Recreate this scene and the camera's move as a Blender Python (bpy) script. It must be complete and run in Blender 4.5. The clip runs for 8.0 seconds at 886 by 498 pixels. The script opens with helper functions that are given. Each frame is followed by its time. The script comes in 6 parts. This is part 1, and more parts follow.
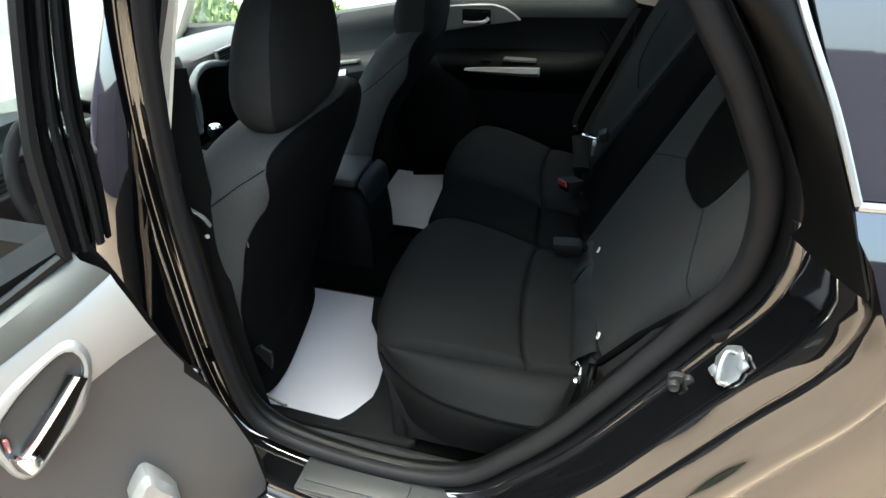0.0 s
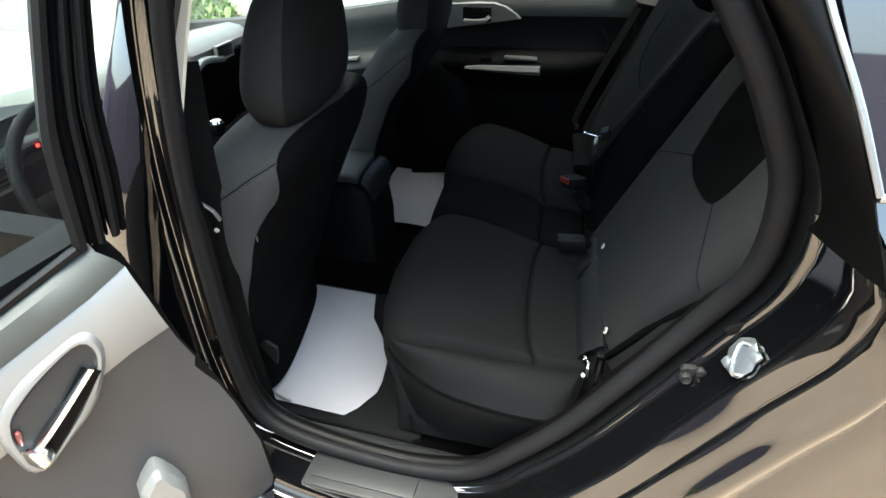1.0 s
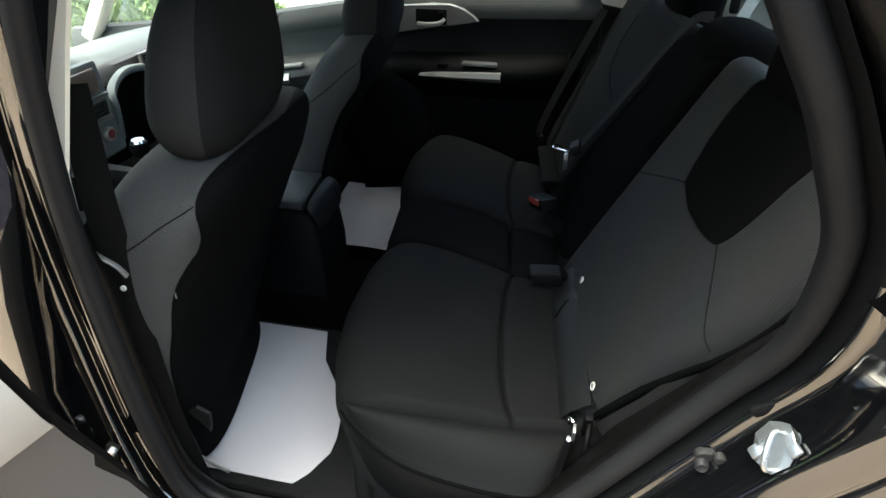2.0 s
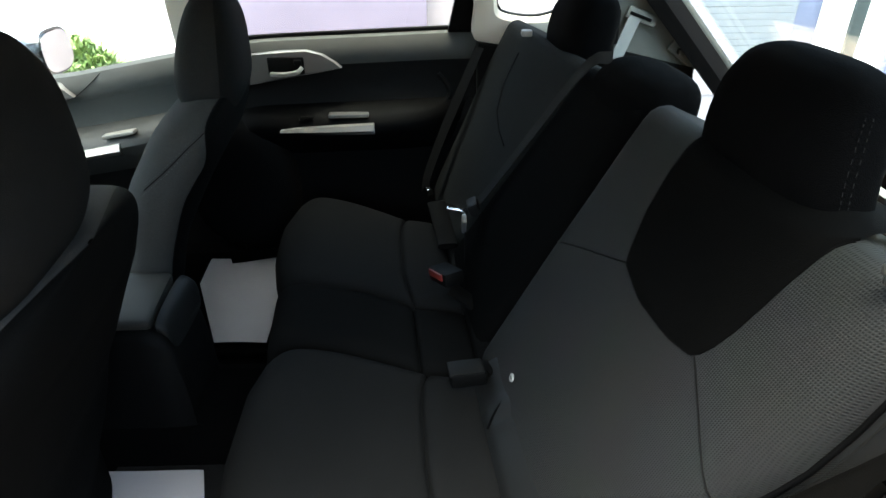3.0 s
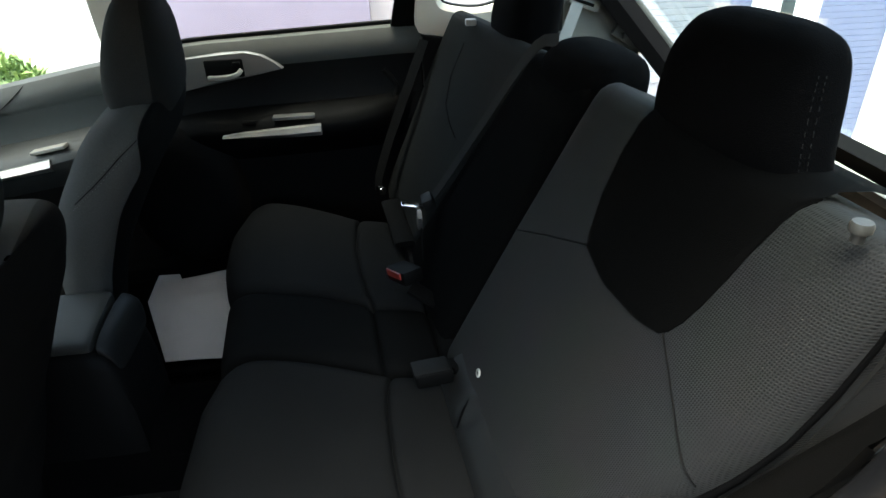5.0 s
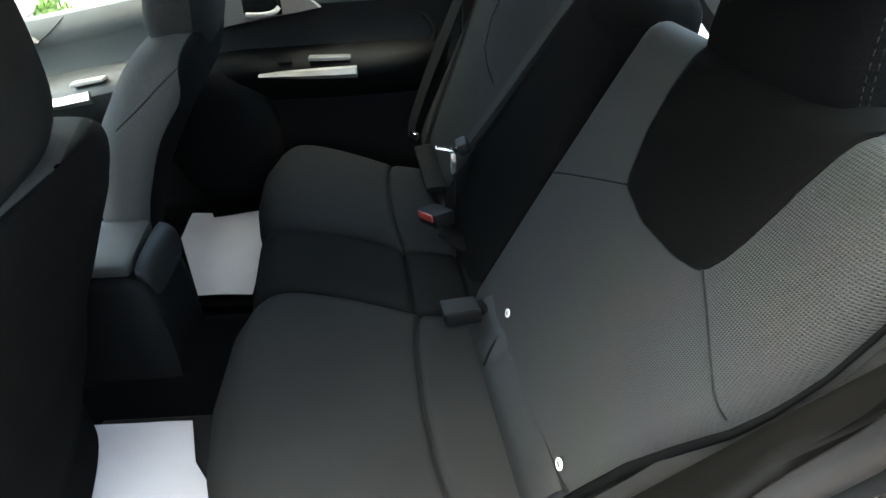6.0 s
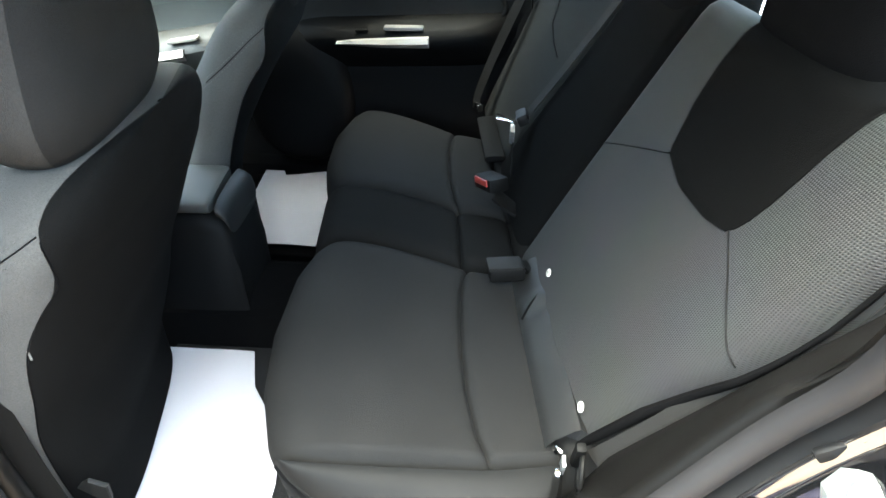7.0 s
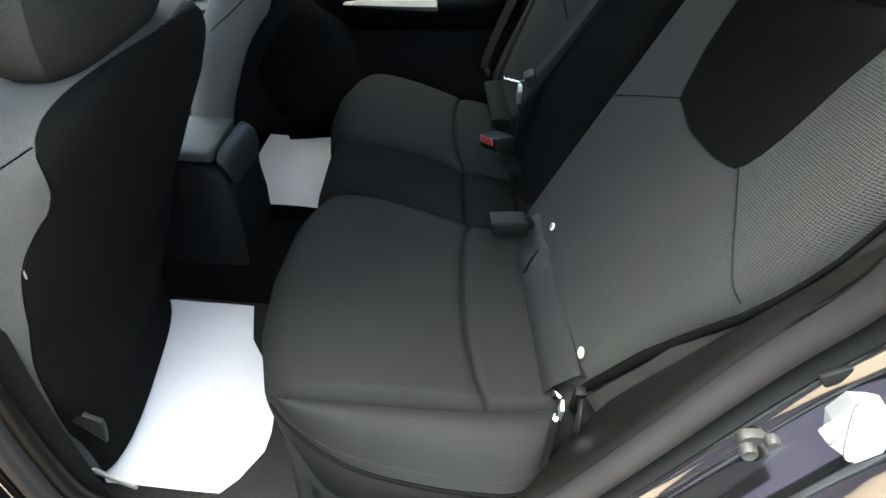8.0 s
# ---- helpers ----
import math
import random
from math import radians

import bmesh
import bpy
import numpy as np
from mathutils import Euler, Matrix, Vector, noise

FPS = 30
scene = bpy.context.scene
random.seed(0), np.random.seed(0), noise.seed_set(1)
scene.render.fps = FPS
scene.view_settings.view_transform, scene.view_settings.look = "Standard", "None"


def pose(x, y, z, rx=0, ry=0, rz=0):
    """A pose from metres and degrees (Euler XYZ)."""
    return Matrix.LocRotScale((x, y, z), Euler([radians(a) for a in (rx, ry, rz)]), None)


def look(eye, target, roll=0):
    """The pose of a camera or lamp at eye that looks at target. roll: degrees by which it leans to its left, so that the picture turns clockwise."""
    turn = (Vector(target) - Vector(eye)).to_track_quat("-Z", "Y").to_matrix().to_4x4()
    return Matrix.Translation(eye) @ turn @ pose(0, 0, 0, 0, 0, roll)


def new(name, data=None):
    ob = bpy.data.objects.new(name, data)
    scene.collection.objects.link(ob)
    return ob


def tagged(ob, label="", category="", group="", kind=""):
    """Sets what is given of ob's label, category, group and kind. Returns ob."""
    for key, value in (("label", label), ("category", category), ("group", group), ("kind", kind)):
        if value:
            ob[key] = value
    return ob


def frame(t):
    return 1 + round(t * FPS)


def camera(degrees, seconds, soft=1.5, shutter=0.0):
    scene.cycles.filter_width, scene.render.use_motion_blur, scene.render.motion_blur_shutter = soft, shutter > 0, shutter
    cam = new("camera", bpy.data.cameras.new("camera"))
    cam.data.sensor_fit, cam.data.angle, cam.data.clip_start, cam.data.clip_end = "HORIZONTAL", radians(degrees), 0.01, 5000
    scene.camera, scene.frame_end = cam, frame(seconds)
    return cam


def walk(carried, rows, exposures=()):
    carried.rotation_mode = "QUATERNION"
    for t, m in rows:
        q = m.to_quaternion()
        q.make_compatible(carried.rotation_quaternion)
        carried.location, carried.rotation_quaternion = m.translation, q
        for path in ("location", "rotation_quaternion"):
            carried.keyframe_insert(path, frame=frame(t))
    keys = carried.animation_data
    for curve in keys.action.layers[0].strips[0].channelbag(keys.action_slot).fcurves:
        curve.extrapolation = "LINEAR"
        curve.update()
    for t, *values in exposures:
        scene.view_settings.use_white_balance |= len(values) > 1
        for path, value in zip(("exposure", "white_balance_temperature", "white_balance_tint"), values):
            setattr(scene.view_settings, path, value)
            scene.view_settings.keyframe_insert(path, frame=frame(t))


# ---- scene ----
cam = camera(72.0, 8.0, 1.5, 0.0)
# seconds, eye x y z, pitch, lean, heading (degrees); x to the car's tail, y to its right side, z up
PATH = [
    (0.0, -0.0014, -1.3816, 1.3545, -32.28, -1.50, 17.55),
    (0.5, -0.0200, -1.3977, 1.3551, -32.32, -1.02, 16.62),
    (1.0, -0.0316, -1.3995, 1.3496, -32.29, -0.72, 16.42),
    (1.2, -0.0409, -1.3984, 1.3490, -32.36, -0.70, 16.16),
    (2.3, -0.1207, -1.1332, 1.3233, -32.19, 0.36, 8.14),
    (2.5, -0.1448, -1.0783, 1.3291, -31.77, 0.25, 5.16),
    (3.0, -0.1388, -0.9734, 1.3242, -30.47, -0.49, -1.23),
    (3.5, -0.1185, -0.9238, 1.3193, -28.55, -2.87, -3.22),
    (4.0, -0.1236, -0.9269, 1.3106, -28.30, -2.73, -4.77),
    (4.5, -0.1243, -0.9342, 1.2987, -29.07, -2.37, -5.35),
    (4.7, -0.1252, -0.9387, 1.2960, -29.49, -2.19, -5.55),
    (5.8, -0.1500, -0.9705, 1.2747, -33.01, -1.31, -3.94),
    (6.0, -0.1505, -0.9669, 1.2620, -33.70, -0.88, -2.88),
    (6.5, -0.1565, -1.0051, 1.2600, -34.74, 0.64, -0.16),
    (7.0, -0.1318, -1.0489, 1.2611, -35.08, -0.20, 4.06),
    (7.5, -0.1277, -1.1172, 1.2758, -35.09, 0.14, 6.52),
    (8.0, -0.1282, -1.0761, 1.2032, -36.08, 1.19, 4.40),
]
KELVIN, TINT = 6570, -5
EXPOSURES = [(t, e, KELVIN - (230 if t < 2 else 0), TINT) for t, e in ((0.0, 3.70), (1.2, 3.70), (2.5, 3.62), (3.0, 3.95), (3.5, 3.78), (4.7, 3.64), (5.8, 4.75), (6.5, 5.78), (7.0, 5.84), (7.5, 5.60), (8.0, 5.27))]
walk(cam, [(t, pose(x, y, z, 0, 0, yaw) @ pose(0, 0, 0, 90 + pitch) @ pose(0, 0, 0, 0, 0, lean))
           for t, x, y, z, pitch, lean, yaw in PATH], EXPOSURES)

# ---- world and sun ----
world = bpy.data.worlds.new("sky")
scene.world = world
world.use_nodes = True
wn = world.node_tree
sky = wn.nodes.new("ShaderNodeTexSky")
sky.sky_type, sky.sun_disc = "NISHITA", False
sky.dust_density = 6.0
sky.sun_elevation, sky.sun_rotation = radians(80), radians(225)
wn.nodes["Background"].inputs["Strength"].default_value = 0.15
wn.links.new(sky.outputs[0], wn.nodes["Background"].inputs["Color"])
sun = new("sun", bpy.data.lights.new("sun", "SUN"))
sun.data.energy, sun.data.angle, sun.data.color = 1.2, radians(90), (1.0, 0.985, 0.965)
SUN_WAY = Vector((0.12, 0.12, -0.97))
sun.matrix_basis = look((0, 0, 6), Vector((0, 0, 6)) + SUN_WAY)


# ---- materials ----
def node_material(name, colour, rough=0.6, metal=0.0, grain=(300, 0.15), wear=(6, 0.2), bump=0.1, bump_size=0.001, coat=0.0, spec=0.5, tint=None):
    """A surface with fine grain and broad wear in the colour, and relief. tint: second colour that the wear mixes in."""
    m = bpy.data.materials.new(name)
    m.use_nodes = True
    t = m.node_tree
    b = t.nodes["Principled BSDF"]
    co = t.nodes.new("ShaderNodeTexCoord")
    fine = t.nodes.new("ShaderNodeTexNoise")
    fine.inputs["Scale"].default_value, fine.inputs["Detail"].default_value = grain[0], 3
    broad = t.nodes.new("ShaderNodeTexNoise")
    broad.inputs["Scale"].default_value, broad.inputs["Detail"].default_value = wear[0], 5
    for n in (fine, broad):
        t.links.new(co.outputs["Object"], n.inputs["Vector"])
    mix = t.nodes.new("ShaderNodeMix")
    mix.data_type = "RGBA"
    c2 = tint or [c * 0.6 for c in colour]
    mix.inputs[6].default_value, mix.inputs[7].default_value = (*colour, 1), (*c2, 1)
    ramp = t.nodes.new("ShaderNodeMapRange")
    ramp.inputs[1].default_value, ramp.inputs[2].default_value = 0.35, 0.75
    ramp.inputs[3].default_value, ramp.inputs[4].default_value = 0.0, wear[1] * 2
    t.links.new(broad.outputs["Fac"], ramp.inputs[0])
    t.links.new(ramp.outputs[0], mix.inputs[0])
    mul = t.nodes.new("ShaderNodeMix")
    mul.data_type, mul.blend_type = "RGBA", "MULTIPLY"
    mul.inputs[0].default_value = grain[1]
    t.links.new(mix.outputs[2], mul.inputs[6])
    t.links.new(fine.outputs["Color"], mul.inputs[7])
    t.links.new(mul.outputs[2], b.inputs["Base Color"])
    b.inputs["Metallic"].default_value = metal
    b.inputs["Specular IOR Level"].default_value = spec
    rr = t.nodes.new("ShaderNodeMapRange")
    rr.inputs[3].default_value, rr.inputs[4].default_value = max(rough - 0.08, rough * 0.6), min(rough + 0.1, rough * 1.6, 1)
    t.links.new(broad.outputs["Fac"], rr.inputs[0])
    t.links.new(rr.outputs[0], b.inputs["Roughness"])
    b.inputs["Coat Weight"].default_value = coat
    b.inputs["Coat Roughness"].default_value = 0.03
    if bump:
        bu = t.nodes.new("ShaderNodeBump")
        bu.inputs["Strength"].default_value, bu.inputs["Distance"].default_value = bump, bump_size
        t.links.new(fine.outputs["Fac"], bu.inputs["Height"])
        t.links.new(bu.outputs[0], b.inputs["Normal"])
    return m


def knit_material(name, colour, pitch=0.0045, depth=0.5, gap=0.55, sheen=0.15, axes="YZ"):
    """A knitted seat fabric: rows of small round cells in two directions, with fibre noise."""
    m = bpy.data.materials.new(name)
    m.use_nodes = True
    t = m.node_tree
    b = t.nodes["Principled BSDF"]
    co = t.nodes.new("ShaderNodeTexCoord")
    waves = []
    for axis in axes:
        w = t.nodes.new("ShaderNodeTexWave")
        w.wave_type, w.bands_direction, w.wave_profile = "BANDS", axis, "SIN"
        w.inputs["Scale"].default_value = 0.314 / pitch
        w.inputs["Distortion"].default_value = 0.25
        t.links.new(co.outputs["Object"], w.inputs["Vector"])
        waves.append(w)
    cells = t.nodes.new("ShaderNodeMath")
    cells.operation = "MULTIPLY"
    t.links.new(waves[0].outputs["Fac"], cells.inputs[0])
    t.links.new(waves[1].outputs["Fac"], cells.inputs[1])
    place = t.nodes.new("ShaderNodeSeparateXYZ")
    t.links.new(co.outputs["Object"], place.inputs[0])
    outer = t.nodes.new("ShaderNodeMapRange")
    outer.inputs[1].default_value, outer.inputs[2].default_value = -0.44, -0.54
    t.links.new(place.outputs["Y"], outer.inputs[0])
    lower = t.nodes.new("ShaderNodeMapRange")
    lower.inputs[1].default_value, lower.inputs[2].default_value = 0.80, 0.66
    lower.inputs[4].default_value = 0.75
    t.links.new(place.outputs["Z"], lower.inputs[0])
    mesh = t.nodes.new("ShaderNodeMath")
    mesh.operation = "MAXIMUM"
    t.links.new(outer.outputs[0], mesh.inputs[0])
    t.links.new(lower.outputs[0], mesh.inputs[1])
    plain = t.nodes.new("ShaderNodeMix")
    plain.inputs[2].default_value = 0.22
    t.links.new(mesh.outputs[0], plain.inputs[0])
    t.links.new(cells.outputs[0], plain.inputs[3])
    fibre = t.nodes.new("ShaderNodeTexNoise")
    fibre.inputs["Scale"].default_value, fibre.inputs["Detail"].default_value = 700, 3
    broad = t.nodes.new("ShaderNodeTexNoise")
    broad.inputs["Scale"].default_value, broad.inputs["Detail"].default_value = 9, 4
    for n in (fibre, broad):
        t.links.new(co.outputs["Object"], n.inputs["Vector"])
    mix = t.nodes.new("ShaderNodeMix")
    mix.data_type = "RGBA"
    mix.inputs[6].default_value = (*[c * 1.2 for c in colour], 1)
    mix.inputs[7].default_value = (*[c * gap for c in colour], 1)
    t.links.new(plain.outputs[0], mix.inputs[0])
    mul = t.nodes.new("ShaderNodeMix")
    mul.data_type, mul.blend_type = "RGBA", "MULTIPLY"
    mul.inputs[0].default_value = 0.35
    t.links.new(mix.outputs[2], mul.inputs[6])
    t.links.new(broad.outputs["Color"], mul.inputs[7])
    t.links.new(mul.outputs[2], b.inputs["Base Color"])
    b.inputs["Roughness"].default_value = 0.85
    b.inputs["Specular IOR Level"].default_value = 0.12
    b.inputs["Sheen Weight"].default_value = sheen
    b.inputs["Sheen Roughness"].default_value = 0.5
    add = t.nodes.new("ShaderNodeMath")
    add.operation = "MULTIPLY_ADD"
    add.inputs[1].default_value = 0.35
    t.links.new(fibre.outputs["Fac"], add.inputs[0])
    t.links.new(plain.outputs[0], add.inputs[2])
    bu = t.nodes.new("ShaderNodeBump")
    bu.inputs["Strength"].default_value, bu.inputs["Distance"].default_value = depth, 0.0012
    bu.invert = True
    t.links.new(add.outputs[0], bu.inputs["Height"])
    t.links.new(bu.outputs[0], b.inputs["Normal"])
    return m


def weave_material(name, colour, relief=0.3, spec=0.05, size=850):
    """A close cloth: small uneven threads, fibres and broad wear."""
    m = bpy.data.materials.new(name)
    m.use_nodes = True
    t = m.node_tree
    b = t.nodes["Principled BSDF"]
    co = t.nodes.new("ShaderNodeTexCoord")
    thread = t.nodes.new("ShaderNodeTexVoronoi")
    thread.inputs["Scale"].default_value = size
    fibre = t.nodes.new("ShaderNodeTexNoise")
    fibre.inputs["Scale"].default_value, fibre.inputs["Detail"].default_value = 480, 5
    broad = t.nodes.new("ShaderNodeTexNoise")
    broad.inputs["Scale"].default_value, broad.inputs["Detail"].default_value = 7, 5
    for n in (thread, fibre, broad):
        t.links.new(co.outputs["Object"], n.inputs["Vector"])
    worn = t.nodes.new("ShaderNodeMix")
    worn.data_type = "RGBA"
    worn.inputs[6].default_value, worn.inputs[7].default_value = (*[c * 0.72 for c in colour], 1), (*[c * 1.3 for c in colour], 1)
    t.links.new(broad.outputs["Fac"], worn.inputs[0])
    speck = t.nodes.new("ShaderNodeMapRange")
    speck.inputs[1].default_value, speck.inputs[2].default_value = 0.3, 0.7
    speck.inputs[3].default_value, speck.inputs[4].default_value = 0.82, 1.18
    t.links.new(fibre.outputs["Fac"], speck.inputs[0])
    mul = t.nodes.new("ShaderNodeVectorMath")
    mul.operation = "SCALE"
    t.links.new(worn.outputs[2], mul.inputs[0])
    t.links.new(speck.outputs[0], mul.inputs["Scale"])
    t.links.new(mul.outputs[0], b.inputs["Base Color"])
    b.inputs["Roughness"].default_value = 0.9
    b.inputs["Specular IOR Level"].default_value = spec
    bu = t.nodes.new("ShaderNodeBump")
    bu.inputs["Strength"].default_value, bu.inputs["Distance"].default_value = relief, 0.001
    bu.invert = True
    t.links.new(thread.outputs["Distance"], bu.inputs["Height"])
    t.links.new(bu.outputs[0], b.inputs["Normal"])
    return m


def glass_material(name, tint=(0.95, 0.98, 0.96), gloss=1.0):
    """A thin pane: clear with a tint, and mirror-like at grazing angles."""
    m = bpy.data.materials.new(name)
    m.use_nodes = True
    t = m.node_tree
    t.nodes.remove(t.nodes["Principled BSDF"])
    clear = t.nodes.new("ShaderNodeBsdfTransparent")
    clear.inputs[0].default_value = (*tint, 1)
    shine = t.nodes.new("ShaderNodeBsdfGlossy")
    shine.inputs["Roughness"].default_value = 0.02
    fres = t.nodes.new("ShaderNodeFresnel")
    fres.inputs[0].default_value = 1.5
    scale = t.nodes.new("ShaderNodeMath")
    scale.operation = "MULTIPLY"
    scale.inputs[1].default_value = gloss
    t.links.new(fres.outputs[0], scale.inputs[0])
    mixer = t.nodes.new("ShaderNodeMixShader")
    t.links.new(scale.outputs[0], mixer.inputs[0])
    t.links.new(clear.outputs[0], mixer.inputs[1])
    t.links.new(shine.outputs[0], mixer.inputs[2])
    t.links.new(mixer.outputs[0], t.nodes["Material Output"].inputs[0])
    return m


# bench knit and cloths are set darker; the cabin's shade is in their colour
M_KNIT = knit_material("charcoal_knit", (0.0088, 0.0092, 0.0092), 0.0028, 0.5, 0.28, sheen=0.0)
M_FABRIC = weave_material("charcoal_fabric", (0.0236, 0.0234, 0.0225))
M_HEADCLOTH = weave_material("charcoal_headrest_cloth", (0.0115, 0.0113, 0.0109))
M_REARCLOTH_SHADED = weave_material("shaded_rear_cloth", (0.0072, 0.0076, 0.0074))
# the headrest cloth again, darkened for the side turned from the light
M_HEADBACK_SHADED = weave_material("shaded_headrest_cloth", (0.0053, 0.0053, 0.0053), spec=0.04)
# charcoal cushion cloth with the shade inside the car put into it
M_CUSHION_SHADED = weave_material("shaded_cushion_cloth", (0.0041, 0.0041, 0.0041))
M_CENTRE = weave_material("black_cushion_velour", (0.0022, 0.0022, 0.0022), spec=0.02)
M_BLACK_KNIT = weave_material("black_velour", (0.0012, 0.0012, 0.0012), spec=0.015)
M_BLACK_CLOTH = weave_material("black_cloth", (0.0011, 0.0011, 0.0012), spec=0.015)
M_SEATBACK = weave_material("black_seat_back_cloth", (0.0012, 0.0012, 0.0012), spec=0.03)
M_CARPET = node_material("black_carpet", (0.0012, 0.0012, 0.0013), 0.95, grain=(700, 0.6), bump=0.8, bump_size=0.003, spec=0.02)
M_MAT = node_material("grey_carpet_mat", (0.0056, 0.0056, 0.006), 0.95, grain=(600, 0.6), bump=0.8, bump_size=0.003, spec=0.1)
M_PLASTIC = node_material("black_plastic", (0.0014, 0.0014, 0.0014), 0.6, grain=(900, 0.2), bump=0.25, bump_size=0.0006, spec=0.055)
M_SOFT = node_material("soft_black_plastic", (0.0026, 0.0025, 0.0024), 0.6, grain=(700, 0.2), bump=0.35, bump_size=0.0008, spec=0.11)
M_TRIM = node_material("matt_black_trim", (0.0019, 0.0018, 0.0017), 0.42, grain=(700, 0.2), bump=0.3, bump_size=0.0006, spec=0.08)
M_DASH = node_material("grey_dash_plastic", (0.085, 0.095, 0.090), 0.55, grain=(500, 0.25), bump=0.4, bump_size=0.0008, spec=0.4)
M_DOORTOP = node_material("grey_soft_lining", (0.0493, 0.0519, 0.0476), 0.55, grain=(500, 0.25), bump=0.35, bump_size=0.0008, spec=0.25)
M_LID = node_material("grey_lid_vinyl", (0.014, 0.0144, 0.0134), 0.6, grain=(500, 0.25), bump=0.35, bump_size=0.0008, spec=0.15)
M_FRONTLINING = node_material("grey_front_lining", (0.042, 0.045, 0.042), 0.55, grain=(500, 0.25), bump=0.35, bump_size=0.0008, spec=0.2)
M_PAD = node_material("dark_pad_vinyl", (0.0042, 0.0042, 0.0040), 0.55, grain=(600, 0.2), bump=0.3, bump_size=0.0008, spec=0.15)
M_GREY = node_material("dark_grey_plastic", (0.0255, 0.0260, 0.0242), 0.5, grain=(700, 0.2), bump=0.3, bump_size=0.0008, spec=0.2)
M_SILL = node_material("grey_sill_plastic", (0.0149, 0.0156, 0.016), 0.42, grain=(800, 0.2), wear=(9, 0.3), bump=0.25, bump_size=0.0006, spec=0.25)
M_DOOR = node_material("grey_door_plastic", (0.0238, 0.0238, 0.0246), 0.5, grain=(700, 0.25), bump=0.35, bump_size=0.0008, spec=0.35)
M_VINYL = node_material("charcoal_vinyl", (0.0030, 0.0031, 0.0032), 0.62, grain=(900, 0.2), wear=(10, 0.15), bump=0.3, bump_size=0.0006, spec=0.045)
M_TUCK = node_material("charcoal_vinyl_strip", (0.0036, 0.0037, 0.0037), 0.5, grain=(900, 0.2), wear=(14, 0.2), bump=0.3, bump_size=0.0006, spec=0.2)
M_SILVER = node_material("silver_plastic", (0.105, 0.101, 0.094), 0.38, metal=0.35, grain=(900, 0.08), wear=(8, 0.08), bump=0.05, bump_size=0.0004)
M_DOORSILVER = node_material("silver_door_paint", (0.155, 0.153, 0.146), 0.36, metal=0.3, grain=(900, 0.08), wear=(8, 0.08), bump=0.05, bump_size=0.0004)
M_SATIN = node_material("satin_metal", (0.246, 0.234, 0.212), 0.32, metal=0.35, grain=(500, 0.08), wear=(8, 0.1), bump=0)
M_CHROME = node_material("chrome", (0.8, 0.8, 0.8), 0.09, metal=1.0, grain=(500, 0.03), wear=(12, 0.1), bump=0)
M_STEEL = node_material("zinc_steel", (0.331, 0.338, 0.338), 0.30, metal=0.85, grain=(400, 0.15), wear=(30, 0.25), bump=0.1)
M_BEIGE = node_material("beige_trim", (0.612, 0.567, 0.477), 0.65, grain=(700, 0.12), wear=(5, 0.1), bump=0.2, bump_size=0.0006)
M_PALE = node_material("pale_trim", (0.303, 0.303, 0.275), 0.6, grain=(700, 0.12), wear=(5, 0.1), bump=0.2, bump_size=0.0006)
M_PAINT = node_material("black_paint", (0.0018, 0.0018, 0.002), 0.05, grain=(900, 0.05), wear=(14, 0.2), bump=0.0, spec=0.5, coat=1.0)
M_PAINT.node_tree.nodes["Principled BSDF"].inputs["Coat IOR"].default_value = 1.6
M_RUBBER = node_material("black_rubber", (0.0034, 0.0034, 0.0035), 0.42, grain=(500, 0.2), wear=(20, 0.2), bump=0.1, spec=0.08)
# black seal rubber; the mauve wall's reflection is put into the base grey
M_SEAL_SHINE = node_material("seal_rubber_with_shine", (0.0072, 0.0070, 0.0074), 0.5, grain=(500, 0.2), wear=(20, 0.2), bump=0.1, spec=0.06)
M_GREYRUBBER = node_material("grey_rubber", (0.0085, 0.0082, 0.0080), 0.6, grain=(500, 0.2), wear=(25, 0.25), bump=0.2, spec=0.2)
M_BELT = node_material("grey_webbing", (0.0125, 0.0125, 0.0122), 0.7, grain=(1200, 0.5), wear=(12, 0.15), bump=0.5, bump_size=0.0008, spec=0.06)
# grey webbing of the outer rear belts, darkened in place of shade
M_BELT_LEFT = node_material("dimmed_webbing", (0.0078, 0.0077, 0.0074), 0.7, grain=(1200, 0.5), wear=(12, 0.15), bump=0.5, bump_size=0.0008, spec=0.06)
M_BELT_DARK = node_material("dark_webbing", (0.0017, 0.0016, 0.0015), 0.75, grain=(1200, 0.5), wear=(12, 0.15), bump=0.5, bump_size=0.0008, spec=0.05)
M_PAPER = node_material("white_paper", (0.205, 0.198, 0.212), 0.85, grain=(260, 0.05), wear=(10, 0.06), bump=0.12, bump_size=0.002, tint=(0.180, 0.173, 0.189))
M_PALEBELT = node_material("pale_webbing", (0.17, 0.185, 0.19), 0.7, grain=(1200, 0.3), wear=(12, 0.15), bump=0.5, bump_size=0.0008, spec=0.1)
M_RED = node_material("red_plastic", (0.102, 0.0108, 0.0084), 0.4, grain=(500, 0.1), bump=0)
M_ORANGE = node_material("orange_plastic", (0.65, 0.32, 0.05), 0.4, grain=(500, 0.1), bump=0)
M_DISPLAY = node_material("brown_display", (0.10, 0.07, 0.055), 0.25, grain=(400, 0.1), wear=(12, 0.2), bump=0)
M_GLASS = glass_material("clear_glass", (0.97, 0.99, 0.98), 0.5)
M_CLEAR = glass_material("door_glass", (0.96, 0.98, 0.97), 0.03)
M_TINT = glass_material("rear_glass", (0.90, 0.95, 0.95), 0.25)
M_QGLASS = node_material("dark_quarter_glass", (0.012, 0.012, 0.015), 0.03, grain=(300, 0.02), bump=0, coat=1.0)
